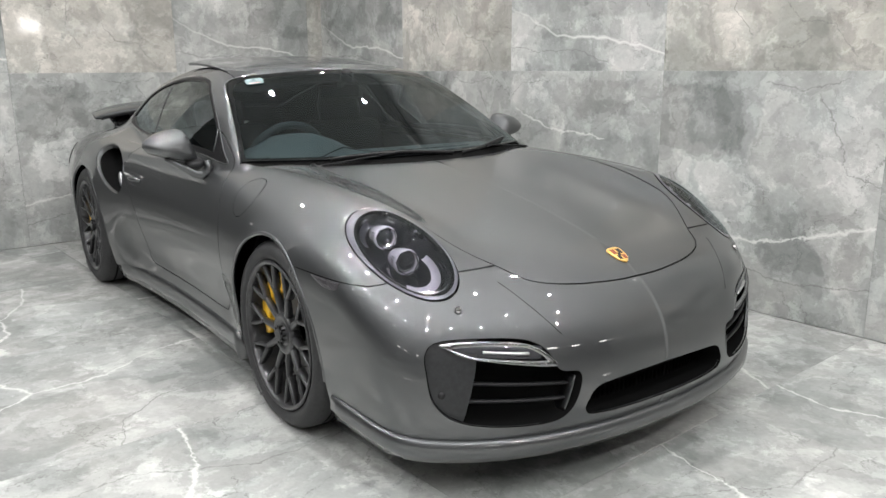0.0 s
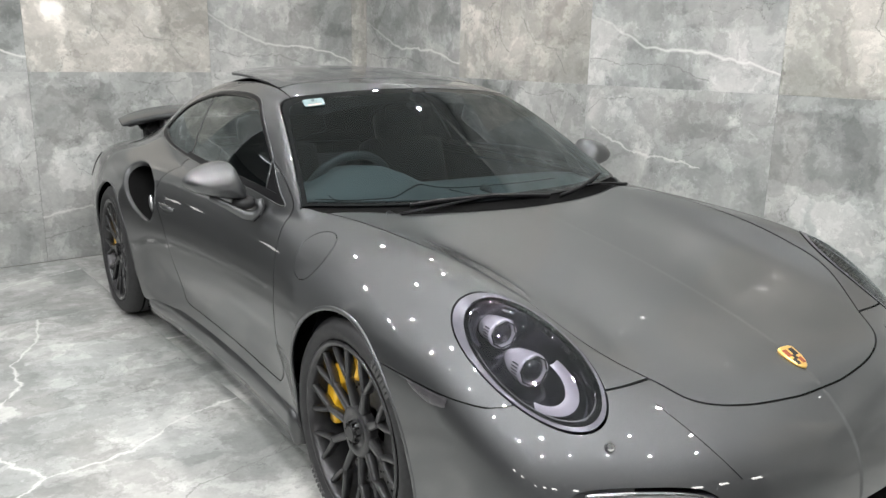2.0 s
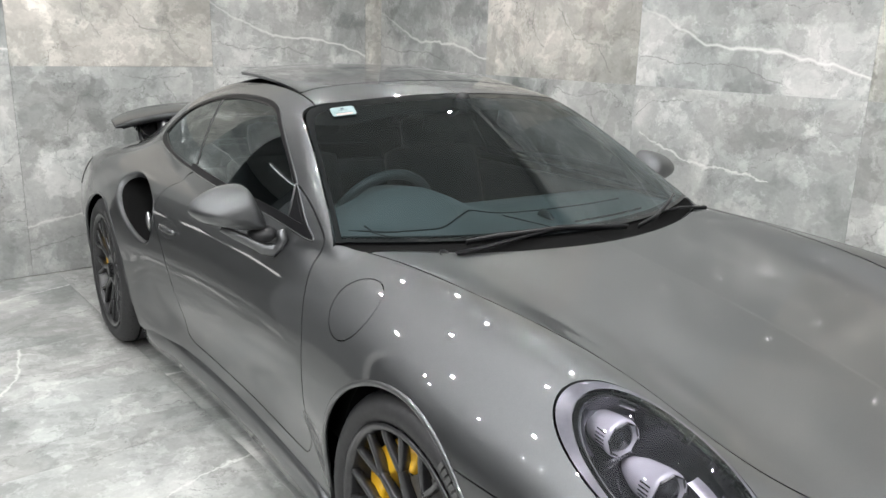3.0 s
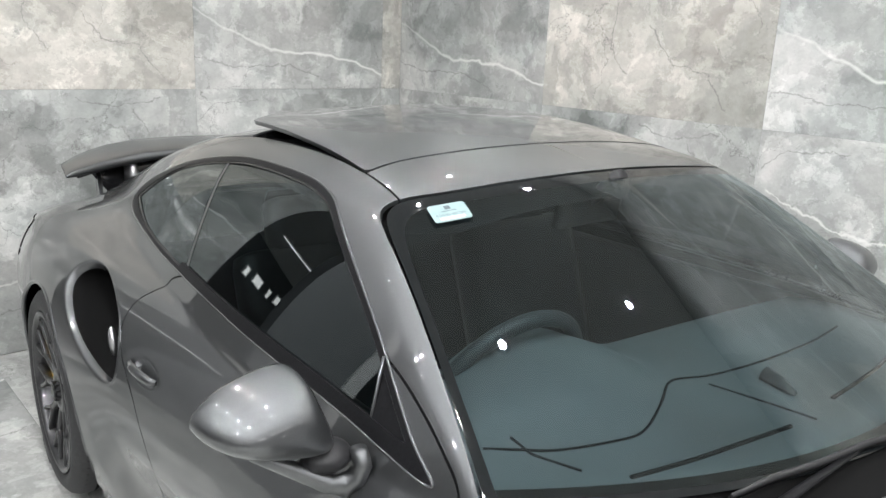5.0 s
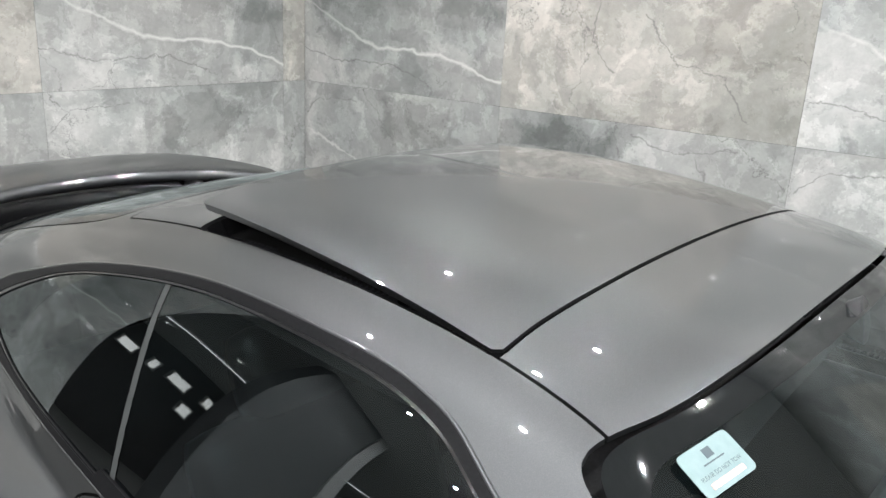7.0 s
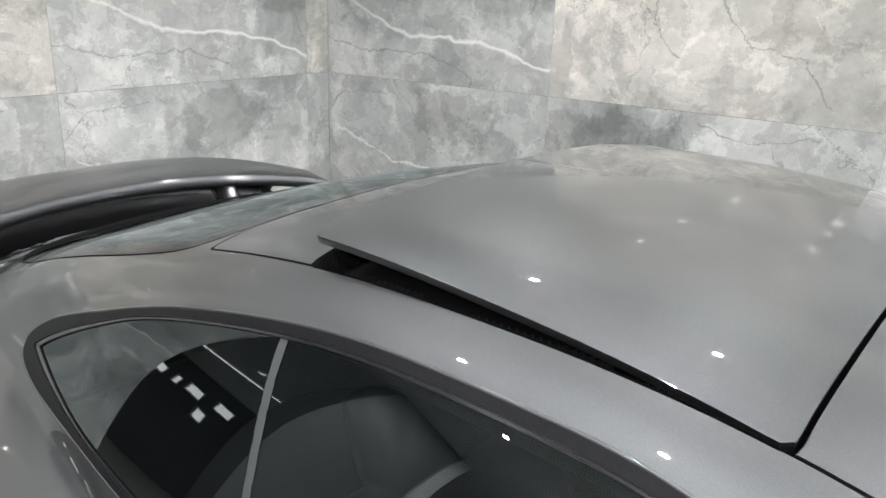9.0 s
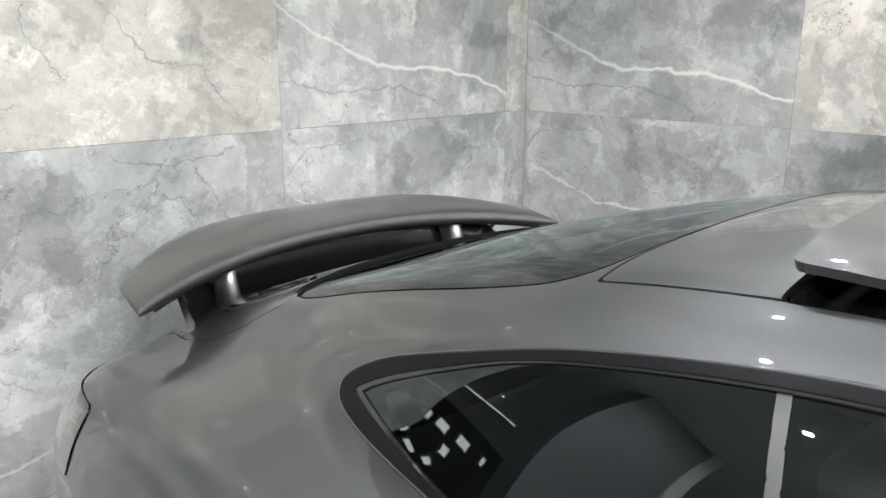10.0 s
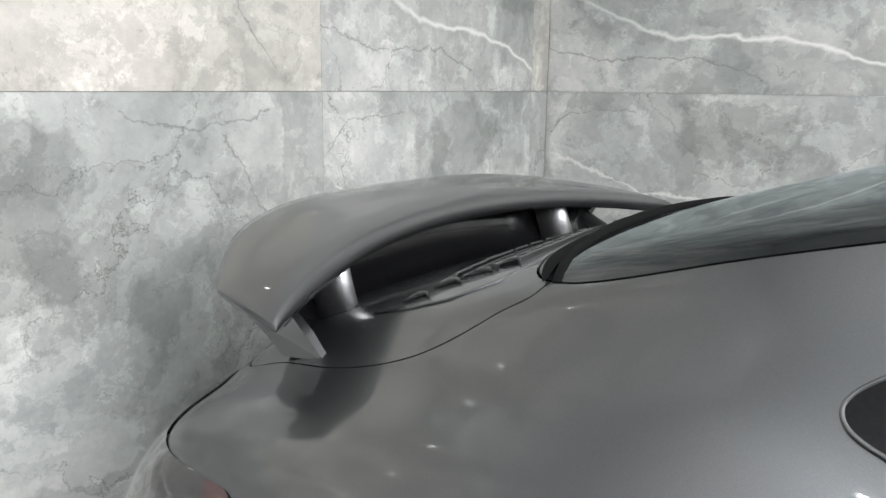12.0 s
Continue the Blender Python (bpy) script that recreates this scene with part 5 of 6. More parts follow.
part("light_frame", bm, SMOKED_CHROME, drl, "closed smoked chrome light frame", True)
nose_bar("light_strip", 0.62, 0.50, 0.474, 0.460, 0.008, 0.004, STEEL, drl, "pale led strip")
nose_bar("intake_guide", 0.362, 0.392, 0.372, 0.276, 0.014, 0.010, PAINT, fog, "", 0.04, 6)
p, n = skin_point(y=-0.734, z=0.355, lift=-0.010)
bm = bmesh.new()
lathe(bm, [(0.0005, -0.003), (0.009, -0.0025), (0.0105, 0.0)], 20, on_skin(p, n) @ pose(0, 0, 0, -90, 0, 0))
part("parking_sensor", bm, BLACK, fog, "small round parking sensor", True)
mirrored(fog, car)
mouth = intake_box("centre_intake", MOUTH, 0.14, car)
nose_bar("grille_bar", 0.30, -0.30, 0.29, 0.29, 0.012, 0.09, DARK, mouth, "black grille bar", n=20)
bm = bmesh.new()
for k in range(30):
    y = -0.29 + 0.02 * k
    p, _ = skin_point(y=abs(y), z=0.3)
    box(bm, (p.x - 0.095, y - 0.002, 0.245), (p.x - 0.09, y + 0.002, 0.345))
part("grille_mesh", bm, DARK, mouth, "fine black grille mesh")

# ---- side marker, washer caps, badge, nose crease ----
for s in (-1, 1):
    bm = bmesh.new()
    rings = []
    for k in range(11):
        t = k / 10
        x = 0.335 + 0.145 * t
        h = 0.011 * math.sin(math.pi * min(1, 0.25 + 0.75 * (1 - t))) + 0.002
        ring = []
        for z in (0.634, 0.634 - h, 0.634 - 2 * h):
            p, n = skin_point(x=x, z=z)
            ring.append(Vector((p.x, s * p.y, p.z)) + Vector((n.x, s * n.y, n.z)) * (0.004 if z == 0.634 - h else 0.0015))
        rings.append(ring)
    loft(bm, rings, closed=False)
    part("side_marker", bm, MARKER, car, "pale clear side marker lamp", True)
    p, n = skin_point(y=s * 0.651, z=0.583, lift=0.001)
    m = on_skin(p, n) @ pose(0, 0, 0, 90, 0, 0)
    bm = bmesh.new()
    lathe(bm, [(0.014, -0.001), (0.0125, -0.002), (0.0122, 0.002)], 24, m)
    cap = part("washer_jet", bm, RUBBER, car, "round headlamp washer jet", True)
    bm = bmesh.new()
    lathe(bm, [(0.0005, 0.012), (0.005, 0.011), (0.009, 0.006), (0.0105, 0.0), (0.0105, -0.002)], 24, m)
    part("washer_cap", bm, CHROME, cap, "bright washer cap", True)

p, n = skin_point(x=0.778, y=0.0, lift=0.002)
m = on_skin(p, n)
bm = bmesh.new()
shield = [(-0.040, 0.0), (-0.038, 0.022), (-0.030, 0.031), (0.0, 0.030), (0.018, 0.024), (0.033, 0.010), (0.038, 0.0)]
shield = shield + [(x, -y) for x, y in shield[-2:0:-1]]
loft(bm, [[m @ Vector((x, y, -0.002)) for x, y in shield], [m @ Vector((x, y, 0.0025)) for x, y in shield], [m @ Vector((x * 0.9, y * 0.9, 0.004)) for x, y in shield]])
badge = part("badge", bm, GOLD, car, "small gold shield badge on the front lid", True)
for x0, y0, x1, y1, mat in ((-0.028, 0.004, -0.004, 0.022, BLACK), (0.004, -0.018, 0.024, -0.004, BLACK), (-0.028, -0.022, -0.004, -0.004, BADGE_RED), (0.004, 0.004, 0.024, 0.018, BADGE_RED), (-0.008, -0.007, 0.008, 0.007, BLACK)):
    bm = bmesh.new()
    box(bm, (x0, y0, 0.003), (x1, y1, 0.0046), 0.0008, m)
    part("badge_field", bm, mat, badge)

# fine joint down the bumper and the line from lamp to nose
for s in (-1, 1):
    bm = bmesh.new()
    pts = []
    for k in range(9):
        t = k / 8
        pp, nn = skin_point(y=0.497 - 0.105 * t, z=0.638 - 0.136 * t, lift=-0.0004)
        pts.append((pp.x, s * pp.y, pp.z))
    sweep(bm, pts, 0.0016, 6)
    part("bumper_joint", bm, DARK, car)

# ---- side air intakes ahead of the rear wheels ----
for s in (-1, 1):
    bm = bmesh.new()
    ring0, ring1, ring2, ring3 = [], [], [], []
    c = INTAKE.mean(0)
    for x, z in INTAKE[::2]:
        p, n = skin_point(x=float(x), z=float(z))
        q = Vector((p.x, s * p.y, p.z))
        nn = Vector((n.x, s * n.y, n.z))
        out = Vector((x - c[0], 0, z - c[1])).normalized()
        ring0.append(q + out * 0.006 - nn * 0.003)
        ring1.append(q + nn * 0.004)
        ring2.append(q - out * 0.010 - nn * 0.004)
        ring3.append(q - out * 0.012 - nn * 0.02)
    loft(bm, [ring0, ring1, ring2, ring3], caps=False)
    duct = part("side_duct", bm, PAINT, car, "painted rim of the side air duct", True)
    bm = bmesh.new()
    inner = [Vector((c[0] - 0.10 + (v.x - c[0]) * 0.75, s * 0.70, c[1] + (v.z - c[1]) * 0.9)) for v in ring3]
    loft(bm, [ring3, [a.lerp(b, 0.5) for a, b in zip(ring3, inner)], inner], caps=False)
    bm.faces.new([bm.verts.new(p) for p in inner])
    part("duct_throat", bm, DARK, duct, "black duct throat", True)
    bm = bmesh.new()
    blob(bm, Vector((-2.00, s * 0.855, 0.665)), (0.014, 0.012, 0.042), pose(0, 0, 0, 0, -14, 0))
    part("duct_blade", bm, STEEL, duct, "pale blade inside the duct", True)

# ---- door handles ----
for s in (-1, 1):
    p, n = skin_point(x=-1.655, z=0.705)
    q, nn = Vector((p.x, s * p.y, p.z)), Vector((n.x, s * n.y, n.z))
    m = on_skin(q, nn)
    bm = bmesh.new()
    rings = []
    for sc, d in ((1.0, 0.001), (0.93, 0.0022), (0.80, -0.002), (0.5, -0.010)):
        rings.append([m @ Vector((0.088 * sc * math.cos(a), 0.034 * sc * math.sin(a), d)) for a in [2 * math.pi * k / 32 for k in range(32)]])
    loft(bm, rings, caps=False)
    bm.faces.new([bm.verts.new(v) for v in rings[-1]])
    cup = part("handle_recess", bm, PAINT, doors[s], "painted handle recess", True)
    bm = bmesh.new()
    sweep(bm, [m @ Vector((x, 0, h)) for x, h in ((-0.078, 0.004), (-0.06, 0.014), (-0.02, 0.020), (0.03, 0.020), (0.06, 0.014), (0.075, 0.003))], [0.008, 0.011, 0.0125, 0.0125, 0.011, 0.007], 10, 0.6, nn)
    part("door_handle", bm, PAINT, cup, "painted pull handle", True)
    bm = bmesh.new()
    lathe(bm, [(0.0005, -0.016), (0.009, -0.0155), (0.011, -0.010), (0.011, 0.0)], 20, m @ pose(-0.045, 0, 0.008, 90, 0, 0))
    part("lock_barrel", bm, CHROME, cup, "chromed lock barrel", True)

# ---- door mirrors ----
MIRROR = outline([(-1.022, 0.932), (-1.012, 0.958), (-0.975, 0.984), (-0.925, 1.000), (-0.880, 1.004), (-0.852, 0.990), (-0.828, 0.945), (-0.806, 0.890), (-0.812, 0.868), (-0.850, 0.866), (-0.905, 0.875), (-0.955, 0.888), (-1.000, 0.906)], n=5)


def mirror_ring(x, scale, cy=-0.895, cz=0.918):
    return [(x, cy + (y - cy) * scale, cz + (z - cz) * scale) for y, z in MIRROR]


bm = bmesh.new()
rings = [mirror_ring(-0.905, 0.93), mirror_ring(-0.912, 0.985)]
for k in range(11):
    a = math.pi / 2 * k / 10
    rings.append(mirror_ring(-0.905 + 0.112 * math.sin(a), max(0.05, math.cos(a) ** 0.62)))
loft(bm, rings, caps=False)
bm.faces.new([bm.verts.new(v) for v in rings[-1]])
mirror = part("door_mirror", bm, PAINT, car, "metallic grey painted door mirror", True)
bm = bmesh.new()
loft(bm, [mirror_ring(-0.900, 0.935), mirror_ring(-0.893, 0.90)])
part("mirror_glass", bm, CHROME, mirror, "mirror glass facing rearwards")
bm = bmesh.new()
sweep(bm, [(-0.862, -0.945, 0.884), (-0.850, -0.905, 0.862), (-0.838, -0.865, 0.838), (-0.826, -0.832, 0.818), (-0.816, -0.808, 0.812), (-0.810, -0.790, 0.822), (-0.808, -0.780, 0.845), (-0.812, -0.786, 0.872)], [0.010, 0.016, 0.019, 0.021, 0.022, 0.021, 0.020, 0.018], 14, 0.8, (0, 1, 0))
part("mirror_foot", bm, PAINT, mirror, "painted mirror foot shaped as a loop", True)
bm = bmesh.new()
blob(bm, (-0.845, -0.828, 0.858), (0.040, 0.045, 0.026))
part("mirror_joint", bm, BLACK, mirror, "black folding joint", True)
mirrored(mirror, car)
for s in (-1, 1):
    bm = bmesh.new()
    m = Matrix.Identity(4)
    a, _ = skin_point(x=-0.73, z=0.90, lift=-0.001)
    b, _ = skin_point(x=-0.84, z=0.895, lift=-0.001)
    c2, _ = skin_point(x=-0.86, z=0.985, lift=-0.001)
    tri = [Vector((v.x, s * v.y, v.z)) for v in (a, b, c2)]
    loft(bm, [tri, [v + Vector((0, -s * 0.012, 0)) for v in tri]])
    part("mirror_sail", bm, RUBBER, doors[s], "black triangle at the mirror")
    bm = bmesh.new()
    sweep(bm, [tri[1] + Vector((0, s * 0.003, -0.012)), tri[2] + Vector((0, s * 0.003, 0.012))], 0.0026, 8)
    part("sail_trim", bm, SATIN_DARK, doors[s], "bright strip", True)

# ---- wipers and cowl ----
cowl = cut(SKIN, lambda x, y, z: np.maximum(g_cowl(x, y, z) - 0.02, -0.352 - 0.43 * y * y - x))
skin_object("cowl", cowl, DARK, car, 0, -0.010, "black plastic cowl below the windscreen")


def screen_line(points, off):
    """Points on the windscreen, lifted off it."""
    return [Vector((x, y, z)) + Vector((0.46, 0, 0.89)) * off for x, y, z in points]


def wiper(blade, arm, pivot):
    bm = bmesh.new()
    line = screen_line(blade, 0.014)
    sweep(bm, line, [0.003] + [0.0045] * (len(line) - 2) + [0.003], 8, 1.5)
    ob = part("wiper", bm, BLACK, car, "black windscreen wiper at rest", True)
    bm = bmesh.new()
    sweep(bm, screen_line(blade, 0.005), 0.0022, 6, 2.5)
    part("wiper_rubber", bm, RUBBER, ob, "", True)
    bm = bmesh.new()
    line = screen_line(arm, 0.012)
    sweep(bm, line, [0.010, 0.010] + [0.008] * (len(line) - 3) + [0.005], 10, 0.5)
    part("wiper_arm", bm, RUBBER, ob, "black wiper arm", True)
    bm = bmesh.new()
    lathe(bm, [(0.0005, -0.012), (0.010, -0.010), (0.013, 0.0), (0.013, 0.014)], 20, Matrix.Translation(screen_line([pivot], -0.004)[0]) @ pose(0, 0, 0, 60, 0, -90))
    part("wiper_pivot", bm, SATIN_DARK, ob, "", True)
    return ob


wiper([(-0.383, -0.425, 0.879), (-0.372, -0.34, 0.885), (-0.352, -0.25, 0.889), (-0.336, -0.11, 0.892), (-0.316, 0.02, 0.885), (-0.302, 0.13, 0.877)],
      [(-0.345, -0.485, 0.862), (-0.340, -0.40, 0.868), (-0.338, -0.28, 0.880), (-0.336, -0.15, 0.890)], (-0.362, -0.515, 0.866))
wiper([(-0.300, 0.18, 0.874), (-0.345, 0.32, 0.884), (-0.420, 0.46, 0.896), (-0.490, 0.575, 0.905)],
      [(-0.405, 0.645, 0.866), (-0.410, 0.57, 0.872), (-0.395, 0.49, 0.882), (-0.360, 0.36, 0.888)], (-0.415, 0.660, 0.864))

# ---- sticker inside the windscreen ----
st = [Vector((float(windscreen_x(y, z)) + 0.0035, y, z)) for y, z in ((-0.512, 1.1965), (-0.438, 1.2045), (-0.440, 1.183), (-0.516, 1.174))]
c0 = sum(st, Vector()) / 4
ex = ((st[1] - st[0]) + (st[2] - st[3])).normalized()
ez = ex.cross((st[0] - st[3]).normalized()).normalized()
if ez.x < 0:
    ez = -ez
ey = ez.cross(ex)
m = Matrix((ex, ey, ez)).transposed().to_4x4()
m.translation = c0 + ez * 0.004
bm = bmesh.new()
w, h, r = 0.040, 0.024, 0.007
corner = []
for cx, cy, a0 in ((w - r, h - r, 0), (-w + r, h - r, 90), (-w + r, -h + r, 180), (w - r, -h + r, 270)):
    corner += [(cx + r * math.cos(math.radians(a0 + 18 * k)), cy + r * math.sin(math.radians(a0 + 18 * k))) for k in range(6)]
loft(bm, [[m @ Vector((x, y, 0)) for x, y in corner], [m @ Vector((x, y, 0.0006)) for x, y in corner]])
sticker = part("sticker", bm, STICKER, car, "pale turquoise service sticker in the windscreen corner")
for x0, x1, y0, y1, mat in ((-0.006, 0.006, 0.008, 0.018, INK), (-0.016, 0.016, 0.003, 0.0045, INK), (-0.026, 0.026, -0.019, -0.013, INK_RED)):
    bm = bmesh.new()
    box(bm, (x0, y0, 0.0007), (x1, y1, 0.0010), 0, m)
    part("print_bar", bm, mat, sticker)
txt = bpy.data.curves.new("sticker_text", "FONT")
txt.body, txt.size, txt.align_x = "PLEASE DO NOT TOW", 0.0062, "CENTER"
me_ob = new("tmp", txt)
me_txt = bpy.data.meshes.new_from_object(me_ob)
bpy.data.objects.remove(me_ob)
me_txt.transform(m @ pose(0, -0.0085, 0.0009))
part_mesh("lettering", me_txt, INK, sticker, "dark printed words")

# ---- rear wing ----
def wing_edges(u):
    s = abs(u)
    y = 0.705 * u
    front = Vector((-3.326 + 0.173 * s ** 2.2, y, 0.985 - 0.053 * s ** 2.2))
    back = Vector((-3.566 + 0.282 * s ** 3.2, 0.697 * u, 1.027 - 0.064 * s ** 3.2))
    return front, back


bm = bmesh.new()
rings = []
for k in range(49):
    u = math.sin((k / 48 - 0.5) * math.pi)
    f, b = wing_edges(u * 0.999)
    end = math.sqrt(max(0.0, 1 - abs(u) ** 10))
    th = 0.006 + 0.022 * end
    ch = b - f
    up = Vector((0, 0, 1))
    ring = []
    for c_, h_ in ((0.0, 0.0), (0.02, 0.5), (0.08, 0.62), (0.3, 0.55), (0.6, 0.42), (0.9, 0.16), (0.98, 0.04), (1.0, -0.25), (0.97, -0.6), (0.8, -0.95), (0.45, -1.1), (0.12, -0.95), (0.02, -0.55)):
        ring.append(f + ch * c_ + up * h_ * th)
    rings.append(ring)
loft(bm, rings)
wing = part("rear_wing", bm, PAINT, car, "metallic grey rear wing in raised position", True)
bm = bmesh.new()
rings = []
for k in range(31):
    u = (k / 30 - 0.5) * 1.86
    f, b = wing_edges(u)
    f, b = f + Vector((0.0, 0, -0.026)), b + Vector((0.03, 0, -0.03))
    ch = b - f
    rings.append([f + ch * c_ + Vector((0, 0, h_)) for c_, h_ in ((0.10, 0.0), (0.5, -0.012), (0.92, 0.0), (0.92, 0.008), (0.10, 0.008))])
loft(bm, rings)
part("wing_underside", bm, BLACK, wing, "black wing underside", True)
for s in (-1, 1):
    bm = bmesh.new()
    top, bot = Vector((-3.375, s * 0.40, 0.975)), Vector((-3.335, s * 0.405, 0.845))
    sweep(bm, [bot, bot.lerp(top, 0.5), top], [0.029, 0.027, 0.029], 24, 1.6, (1, 0, 0))
    part("wing_strut", bm, STEEL, wing, "satin aluminium wing strut", True)
    bm = bmesh.new()
    sweep(bm, [top + Vector((0.005, 0, -0.022)), top + Vector((0, 0, 0.004))], [0.036, 0.042], 24)
    part("strut_collar", bm, BLACK, wing, "", True)
    # side bracket of the lower blade
    bm = bmesh.new()
    side = [(-3.20, 0.575, 0.842), (-3.25, 0.560, 0.872), (-3.36, 0.545, 0.935), (-3.42, 0.535, 0.93), (-3.40, 0.54, 0.86), (-3.30, 0.565, 0.825)]
    loft(bm, [[(x, s * y, z) for x, y, z in side], [(x, s * (y - 0.012), z) for x, y, z in side]])
    part("wing_bracket", bm, PAINT, wing, "painted side bracket", False)

bm = bmesh.new()
rings = []
for k in range(31):
    u = (k / 30 - 0.5) * 1.7
    f, b = wing_edges(u)
    top = f.lerp(b, 0.55) + Vector((0, 0, -0.022))
    pp, nn = skin_point(x=top.x + 0.02, y=top.y * 0.86)
    low = Vector((pp.x, pp.y, pp.z - 0.01))
    mid = top.lerp(low, 0.5) + Vector((-0.03, 0, 0))
    rings.append([top, mid, low, low + Vector((-0.02, 0, 0)), mid + Vector((-0.02, 0, 0)), top + Vector((-0.02, 0, 0))])
loft(bm, rings)
part("wing_carrier", bm, CARRIER, wing, "glossy black panel below the wing", True)

# grille and slots in the engine lid
def g_gap(x, y, z):
    t = np.abs(y) / 0.478
    front = -2.945 + 0.082 * t ** 2.4
    half = 0.020 * np.sqrt(np.maximum(1 - t ** 3, 0.0))
    return np.maximum(np.maximum(np.abs(x - front + 0.024) - half, y - 0.478), 0.85 - z)


gap = skin_object("lid_gap", cut(SKIN, g_gap), DARK, car, 0, 0.0045, "black air slot below the rear window")
bm = bmesh.new()
rings = []
for k in range(33):
    y = 0.478 * math.sin((k / 32 - 0.5) * math.pi)
    t = abs(y) / 0.478
    p, n = skin_point(x=-2.945 + 0.082 * t ** 2.4, y=y)
    h = 0.011 * max(0.0, 1 - t ** 2) + 0.0005
    rings.append([p + Vector((0.010, 0, 0.001)), p + Vector((-0.004, 0, h)), p + Vector((-0.012, 0, h)), p + Vector((-0.014, 0, -0.004))])
loft(bm, rings)
part("gap_lip", bm, DARK, gap, "", True)


def lid_frame(x, y, lift=0.0):
    p, n = skin_point(x=x, y=y, lift=lift)
    return on_skin(p, n)


# rear row: short slots, each with a bright lower lip
for k in range(13):
    y = -0.36 + 0.06 * k
    m = lid_frame(-3.165 + 0.07 * (abs(y) / 0.45) ** 2, y, 0.001)
    bm = bmesh.new()
    box(bm, (-0.006, -0.022, -0.010), (0.006, 0.022, 0.0015), 0.002, m)
    part("lid_slot", bm, DARK, car, "")
    bm = bmesh.new()
    box(bm, (-0.0085, -0.023, -0.002), (-0.006, 0.023, 0.0045), 0.001, m)
    part("lid_rib", bm, PAINT, car, "")
# front row: two deep grille openings with fins
for s in (-1, 1):
    m = lid_frame(-3.025, s * 0.22, 0.002)
    bm = bmesh.new()
    box(bm, (-0.022, -0.12, -0.010), (0.018, 0.12, 0.002), 0.004, m)
    grille = part("lid_grille", bm, DARK, car, "black grille opening in the engine lid")
    for k in range(6):
        bm = bmesh.new()
        box(bm, (-0.022, -0.100 + 0.04 * k, -0.004), (0.018, -0.095 + 0.04 * k, 0.007), 0.0015, m @ pose(0, 0, 0, 0, 0, 0))
        part("fin", bm, PAINT, grille, "")
    bm = bmesh.new()
    box(bm, (0.018, -0.125, -0.004), (0.024, 0.125, 0.008), 0.002, m)
    box(bm, (-0.028, -0.125, -0.004), (-0.022, 0.125, 0.006), 0.002, m)
    part("grille_lip", bm, PAINT, grille, "")
    # curved vanes at the outer end
    for k in range(4):
        y0 = s * (0.455 - 0.040 * k)
        x0 = -3.145 + 0.030 * k
        pts = []
        for j in range(6):
            a = j / 5
            p, n = skin_point(x=x0 + 0.050 * a, y=y0 - s * 0.018 * math.sin(math.pi * a), lift=0.004)
            pts.append(p)
        bm = bmesh.new()
        sweep(bm, pts, [0.001, 0.0028, 0.0038, 0.0038, 0.0026, 0.001], 8, 1.6)
        part("lid_vane", bm, CARRIER, car, "", True)
    # raised crease that edges the grille panel
    pts = [skin_point(x=x, y=s * y, lift=0.001)[0] for x, y in ((-3.19, 0.47), (-3.12, 0.475), (-3.05, 0.470), (-2.985, 0.44), (-2.965, 0.36), (-2.985, 0.24), (-3.0, 0.10))]
    bm = bmesh.new()
    sweep(bm, pts, 0.004, 8, 0.8)
    part("lid_crease", bm, PAINT, car, "", True)

# ---- tail lamps ----
for s in (-1, 1):
    lamp = skin_object("tail_lamp", cut(cuts["tail"], lambda x, y, z: x + 3.105 + 0.6 * (z - 0.74)), SMOKED, car, s, 0.003, "smoked wraparound tail lamp with a red end")
    skin_object("red_end", cut(cuts["tail"], lambda x, y, z: -3.105 - 0.6 * (z - 0.74) - x), RED_LENS, lamp, s, 0.003, "dark red lens end")

# ---- cabin ----
bm = bmesh.new()
rings = []
for k in range(25):
    y = -0.69 + 1.38 * k / 24
    hump = 0.095 * math.exp(-(abs(y + 0.37) / 0.20) ** 3)
    back = -0.93 - 0.03 * math.cos(y * 2) - 0.02 * (hump / 0.095)
    ring = [(-0.365 - 0.43 * y * y, y, 0.862), (-0.455 - 0.40 * y * y, y, 0.862), (-0.545 - 0.34 * y * y, y, 0.864 + hump * 0.10), (-0.655 - 0.15 * y * y, y, 0.868 + hump * 0.62), (-0.72 - 0.10 * y * y, y, 0.872 + hump * 0.92), (-0.80, y, 0.870 + hump), (back + 0.03, y, 0.858 + hump * 0.96), (back, y, 0.83 + hump * 0.9), (back + 0.03, y, 0.72), (back + 0.06, y, 0.55), (-0.6, y, 0.5), (-0.45, y, 0.7)]
    rings.append(ring)
loft(bm, rings)
dash = part("dashboard", bm, LEATHER, car, "slate leather dashboard with raised instrument hood", True)


def dash_top(x, y):
    """Height of the dashboard's upper face."""
    hump = 0.095 * math.exp(-(abs(y + 0.37) / 0.20) ** 3)
    xs = [-0.80, -0.72 - 0.10 * y * y, -0.655 - 0.15 * y * y, -0.545 - 0.34 * y * y, -0.455 - 0.40 * y * y, -0.365 - 0.43 * y * y]
    zs = [0.870 + hump, 0.872 + hump * 0.92, 0.868 + hump * 0.62, 0.864 + hump * 0.10, 0.862, 0.862]
    return float(np.interp(x, xs, zs))


def dash_line(name, knots, radius, label):
    line = outline(knots + knots[-2:0:-1], n=6)[:6 * (len(knots) - 1) + 1]
    bm = bmesh.new()
    sweep(bm, [(x, y, dash_top(x, y) + 0.001) for x, y in line], radius, 6)
    part(name, bm, DARK, dash, label, True)


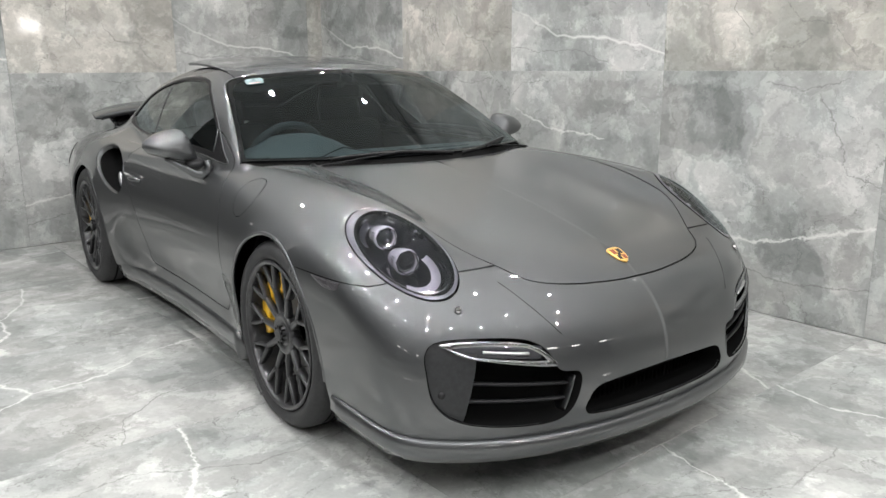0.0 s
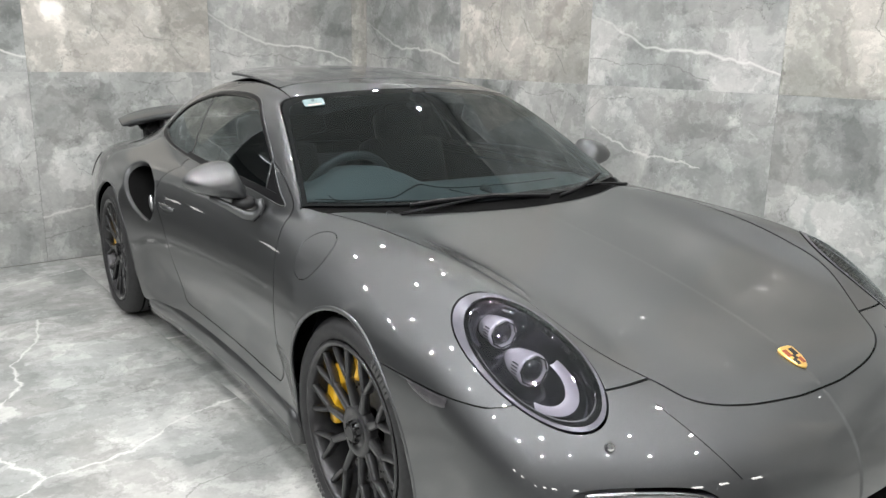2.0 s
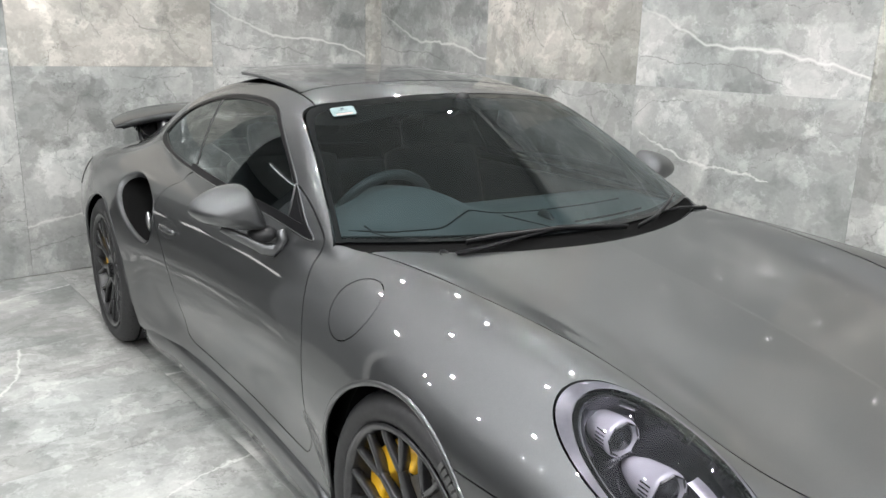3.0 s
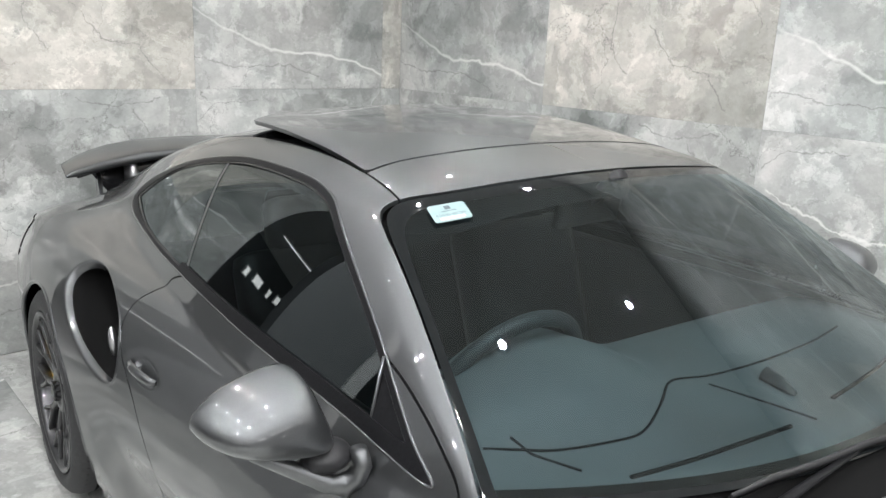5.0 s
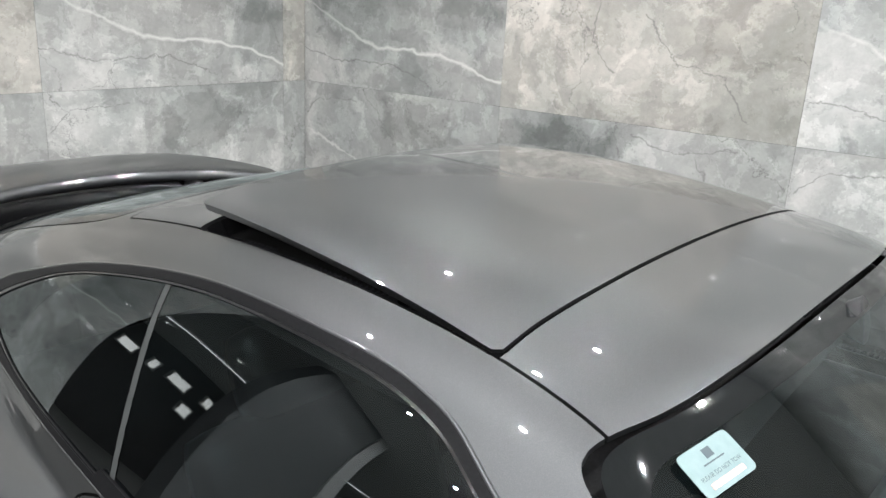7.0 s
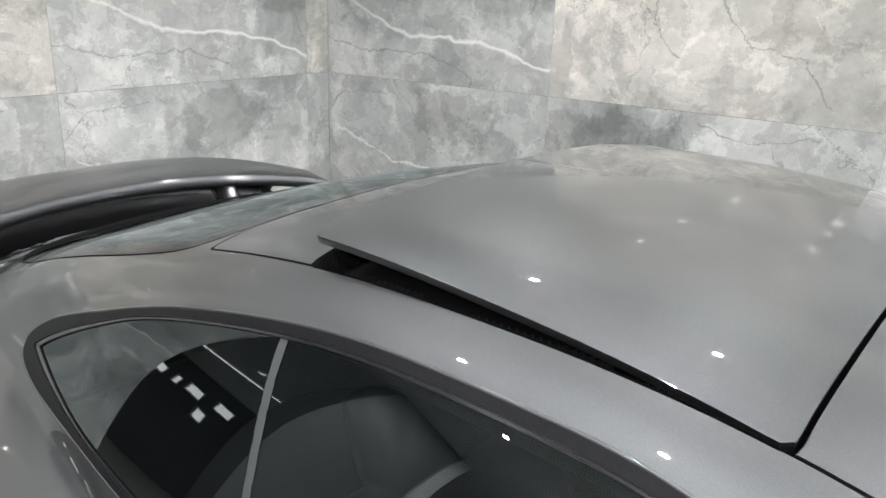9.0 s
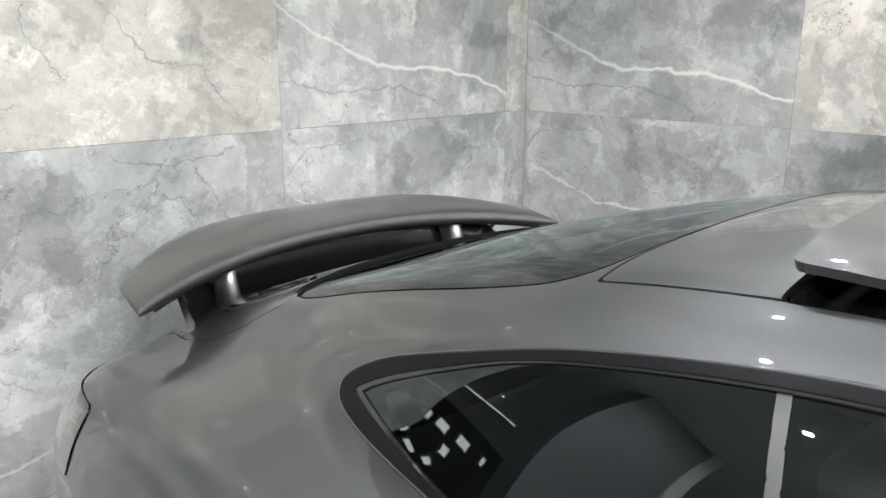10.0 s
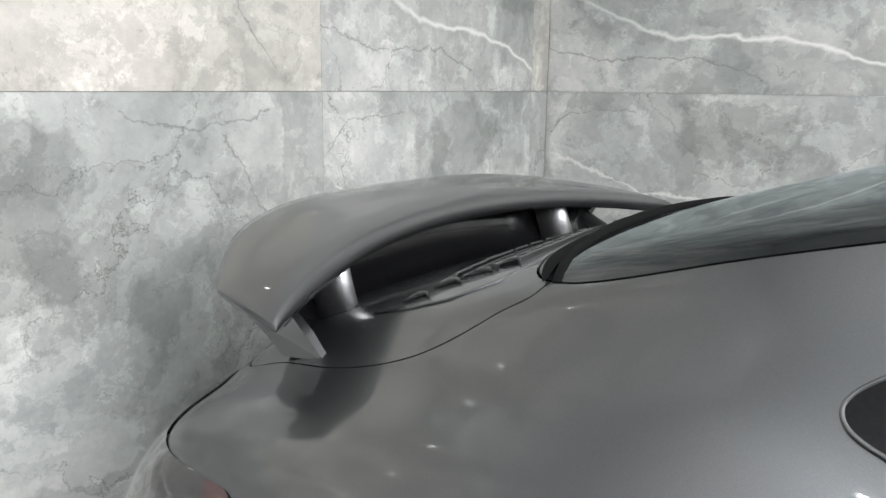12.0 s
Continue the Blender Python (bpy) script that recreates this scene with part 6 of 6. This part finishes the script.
dash_line("dash_seam", [(-0.70, -0.62), (-0.635, -0.52), (-0.600, -0.42), (-0.592, -0.35), (-0.620, -0.27), (-0.665, -0.19), (-0.690, -0.11), (-0.675, 0.0), (-0.665, 0.15), (-0.668, 0.35), (-0.690, 0.52)], 0.0026, "dark stitched seam")
dash_line("demister_vent", [(-0.520, -0.47), (-0.500, -0.35), (-0.485, -0.22), (-0.472, -0.085)], 0.0045, "black demister slot")
dash_line("dash_vent_line", [(-0.655, -0.07), (-0.60, -0.05), (-0.53, -0.03), (-0.460, -0.016)], 0.0022, "dark edge of the speaker cover")
dash_line("dash_vent_line", [(-0.69, -0.57), (-0.64, -0.555), (-0.575, -0.522)], 0.0025, "dark corner vent")
bm = bmesh.new()
rings = [[(-0.62 + 0.085 * t, 0.074 - 0.03 * t + r * math.cos(a), 0.868 + r * 0.9 * max(0.0, math.sin(a))) for a in [2 * math.pi * k / 16 for k in range(16)]] for t, r in ((0.0, 0.002), (0.03, 0.024), (0.5, 0.020), (1.0, 0.006))]
loft(bm, rings)
part("sensor_pod", bm, SEAT2, dash, "small rounded sensor pod on the dashboard", True)
dash_line("demister_vent", [(-0.490, 0.10), (-0.500, 0.22), (-0.515, 0.35), (-0.540, 0.47)], 0.0045, "black demister slot")


steer = new("steering_wheel")
steer.parent = car
tagged(steer, "dark leather steering wheel with bright spokes")
SW = Matrix.Translation((-0.93, -0.37, 0.83)) @ pose(0, 0, 0, 0, 24, 0)
bm = bmesh.new()
ring = [SW @ Vector((0, 0.185 * math.cos(a), 0.185 * math.sin(a))) for a in [2 * math.pi * k / 48 for k in range(49)]]
sweep(bm, ring, 0.017, 12, 1.0, SW.to_3x3() @ Vector((1, 0, 0)), False)
part("steering_rim", bm, SEAT2, steer, "dark leather rim", True)
bm = bmesh.new()
blob(bm, (0, 0, 0), (0.035, 0.075, 0.065))
bmesh.ops.transform(bm, matrix=SW, verts=bm.verts[:])
part("airbag_boss", bm, SEAT, steer, "", True)
for a in (0, 180, 270):
    bm = bmesh.new()
    sweep(bm, [SW @ Vector((0.0, r * math.cos(math.radians(a)), r * math.sin(math.radians(a)))) for r in (0.05, 0.11, 0.175)], [0.022, 0.014, 0.016], 8, 0.4, SW.to_3x3() @ Vector((1, 0, 0)))
    part("steering_spoke", bm, STEEL, steer, "bright spoke", True)


def seat(y):
    top = new("car_seat")
    top.parent = car
    tagged(top, "dark leather sports seat")
    bm = bmesh.new()
    box(bm, (-1.55, y - 0.24, 0.30), (-1.05, y + 0.24, 0.46), 0.05)
    part("cushion", bm, SEAT, top, "", True)
    bm = bmesh.new()
    box(bm, (-0.07, -0.235, 0.0), (0.07, 0.235, 0.56), 0.05, Matrix.Translation((-1.55, y, 0.42)) @ pose(0, 0, 0, 0, -20, 0))
    part("backrest", bm, SEAT, top, "", True)
    bm = bmesh.new()
    box(bm, (-0.05, -0.13, 0.54), (0.05, 0.13, 0.70), 0.04, Matrix.Translation((-1.55, y, 0.42)) @ pose(0, 0, 0, 0, -20, 0))
    part("headrest", bm, SEAT, top, "", True)


seat(-0.37)
seat(0.37)
bm = bmesh.new()
box(bm, (-2.75, -0.66, 0.20), (-0.45, 0.66, 0.28), 0.02)
part("cabin_floor", bm, CARPET, car, "black carpeted cabin floor")
bm = bmesh.new()
box(bm, (-2.62, -0.62, 0.28), (-2.10, 0.62, 0.78), 0.06)
part("rear_shelf", bm, CARPET, car, "black rear seat area", True)
for s in (-1, 1):
    bm = bmesh.new()
    box(bm, (-2.5, s * 0.70 - 0.02, 0.28), (-0.5, s * 0.70 + 0.02, 0.865), 0.015)
    part("door_card", bm, SEAT, car, "dark inner door card", True)
# roof lining
head_lining = cut(cut(SKIN, lambda x, y, z: 1.185 - z), lambda x, y, z: np.maximum(x + 0.985, -2.1 - x))
skin_object("headliner", head_lining, CARPET, car, 0, -0.045, "black roof lining")
bm = bmesh.new()
box(bm, (-0.012, -0.115, -0.032), (0.014, 0.115, 0.032), 0.012, Matrix.Translation((-1.075, 0.0, 1.135)) @ pose(0, 0, 0, 0, 10, 4))
rear_mirror = part("interior_mirror", bm, BLACK, car, "black interior mirror below the windscreen header", True)
bm = bmesh.new()
sweep(bm, [(-1.065, 0, 1.16), (-1.02, 0, 1.205), (-0.985, 0, 1.215)], [0.014, 0.02, 0.035], 10)
part("mirror_mount", bm, BLACK, rear_mirror, "", True)
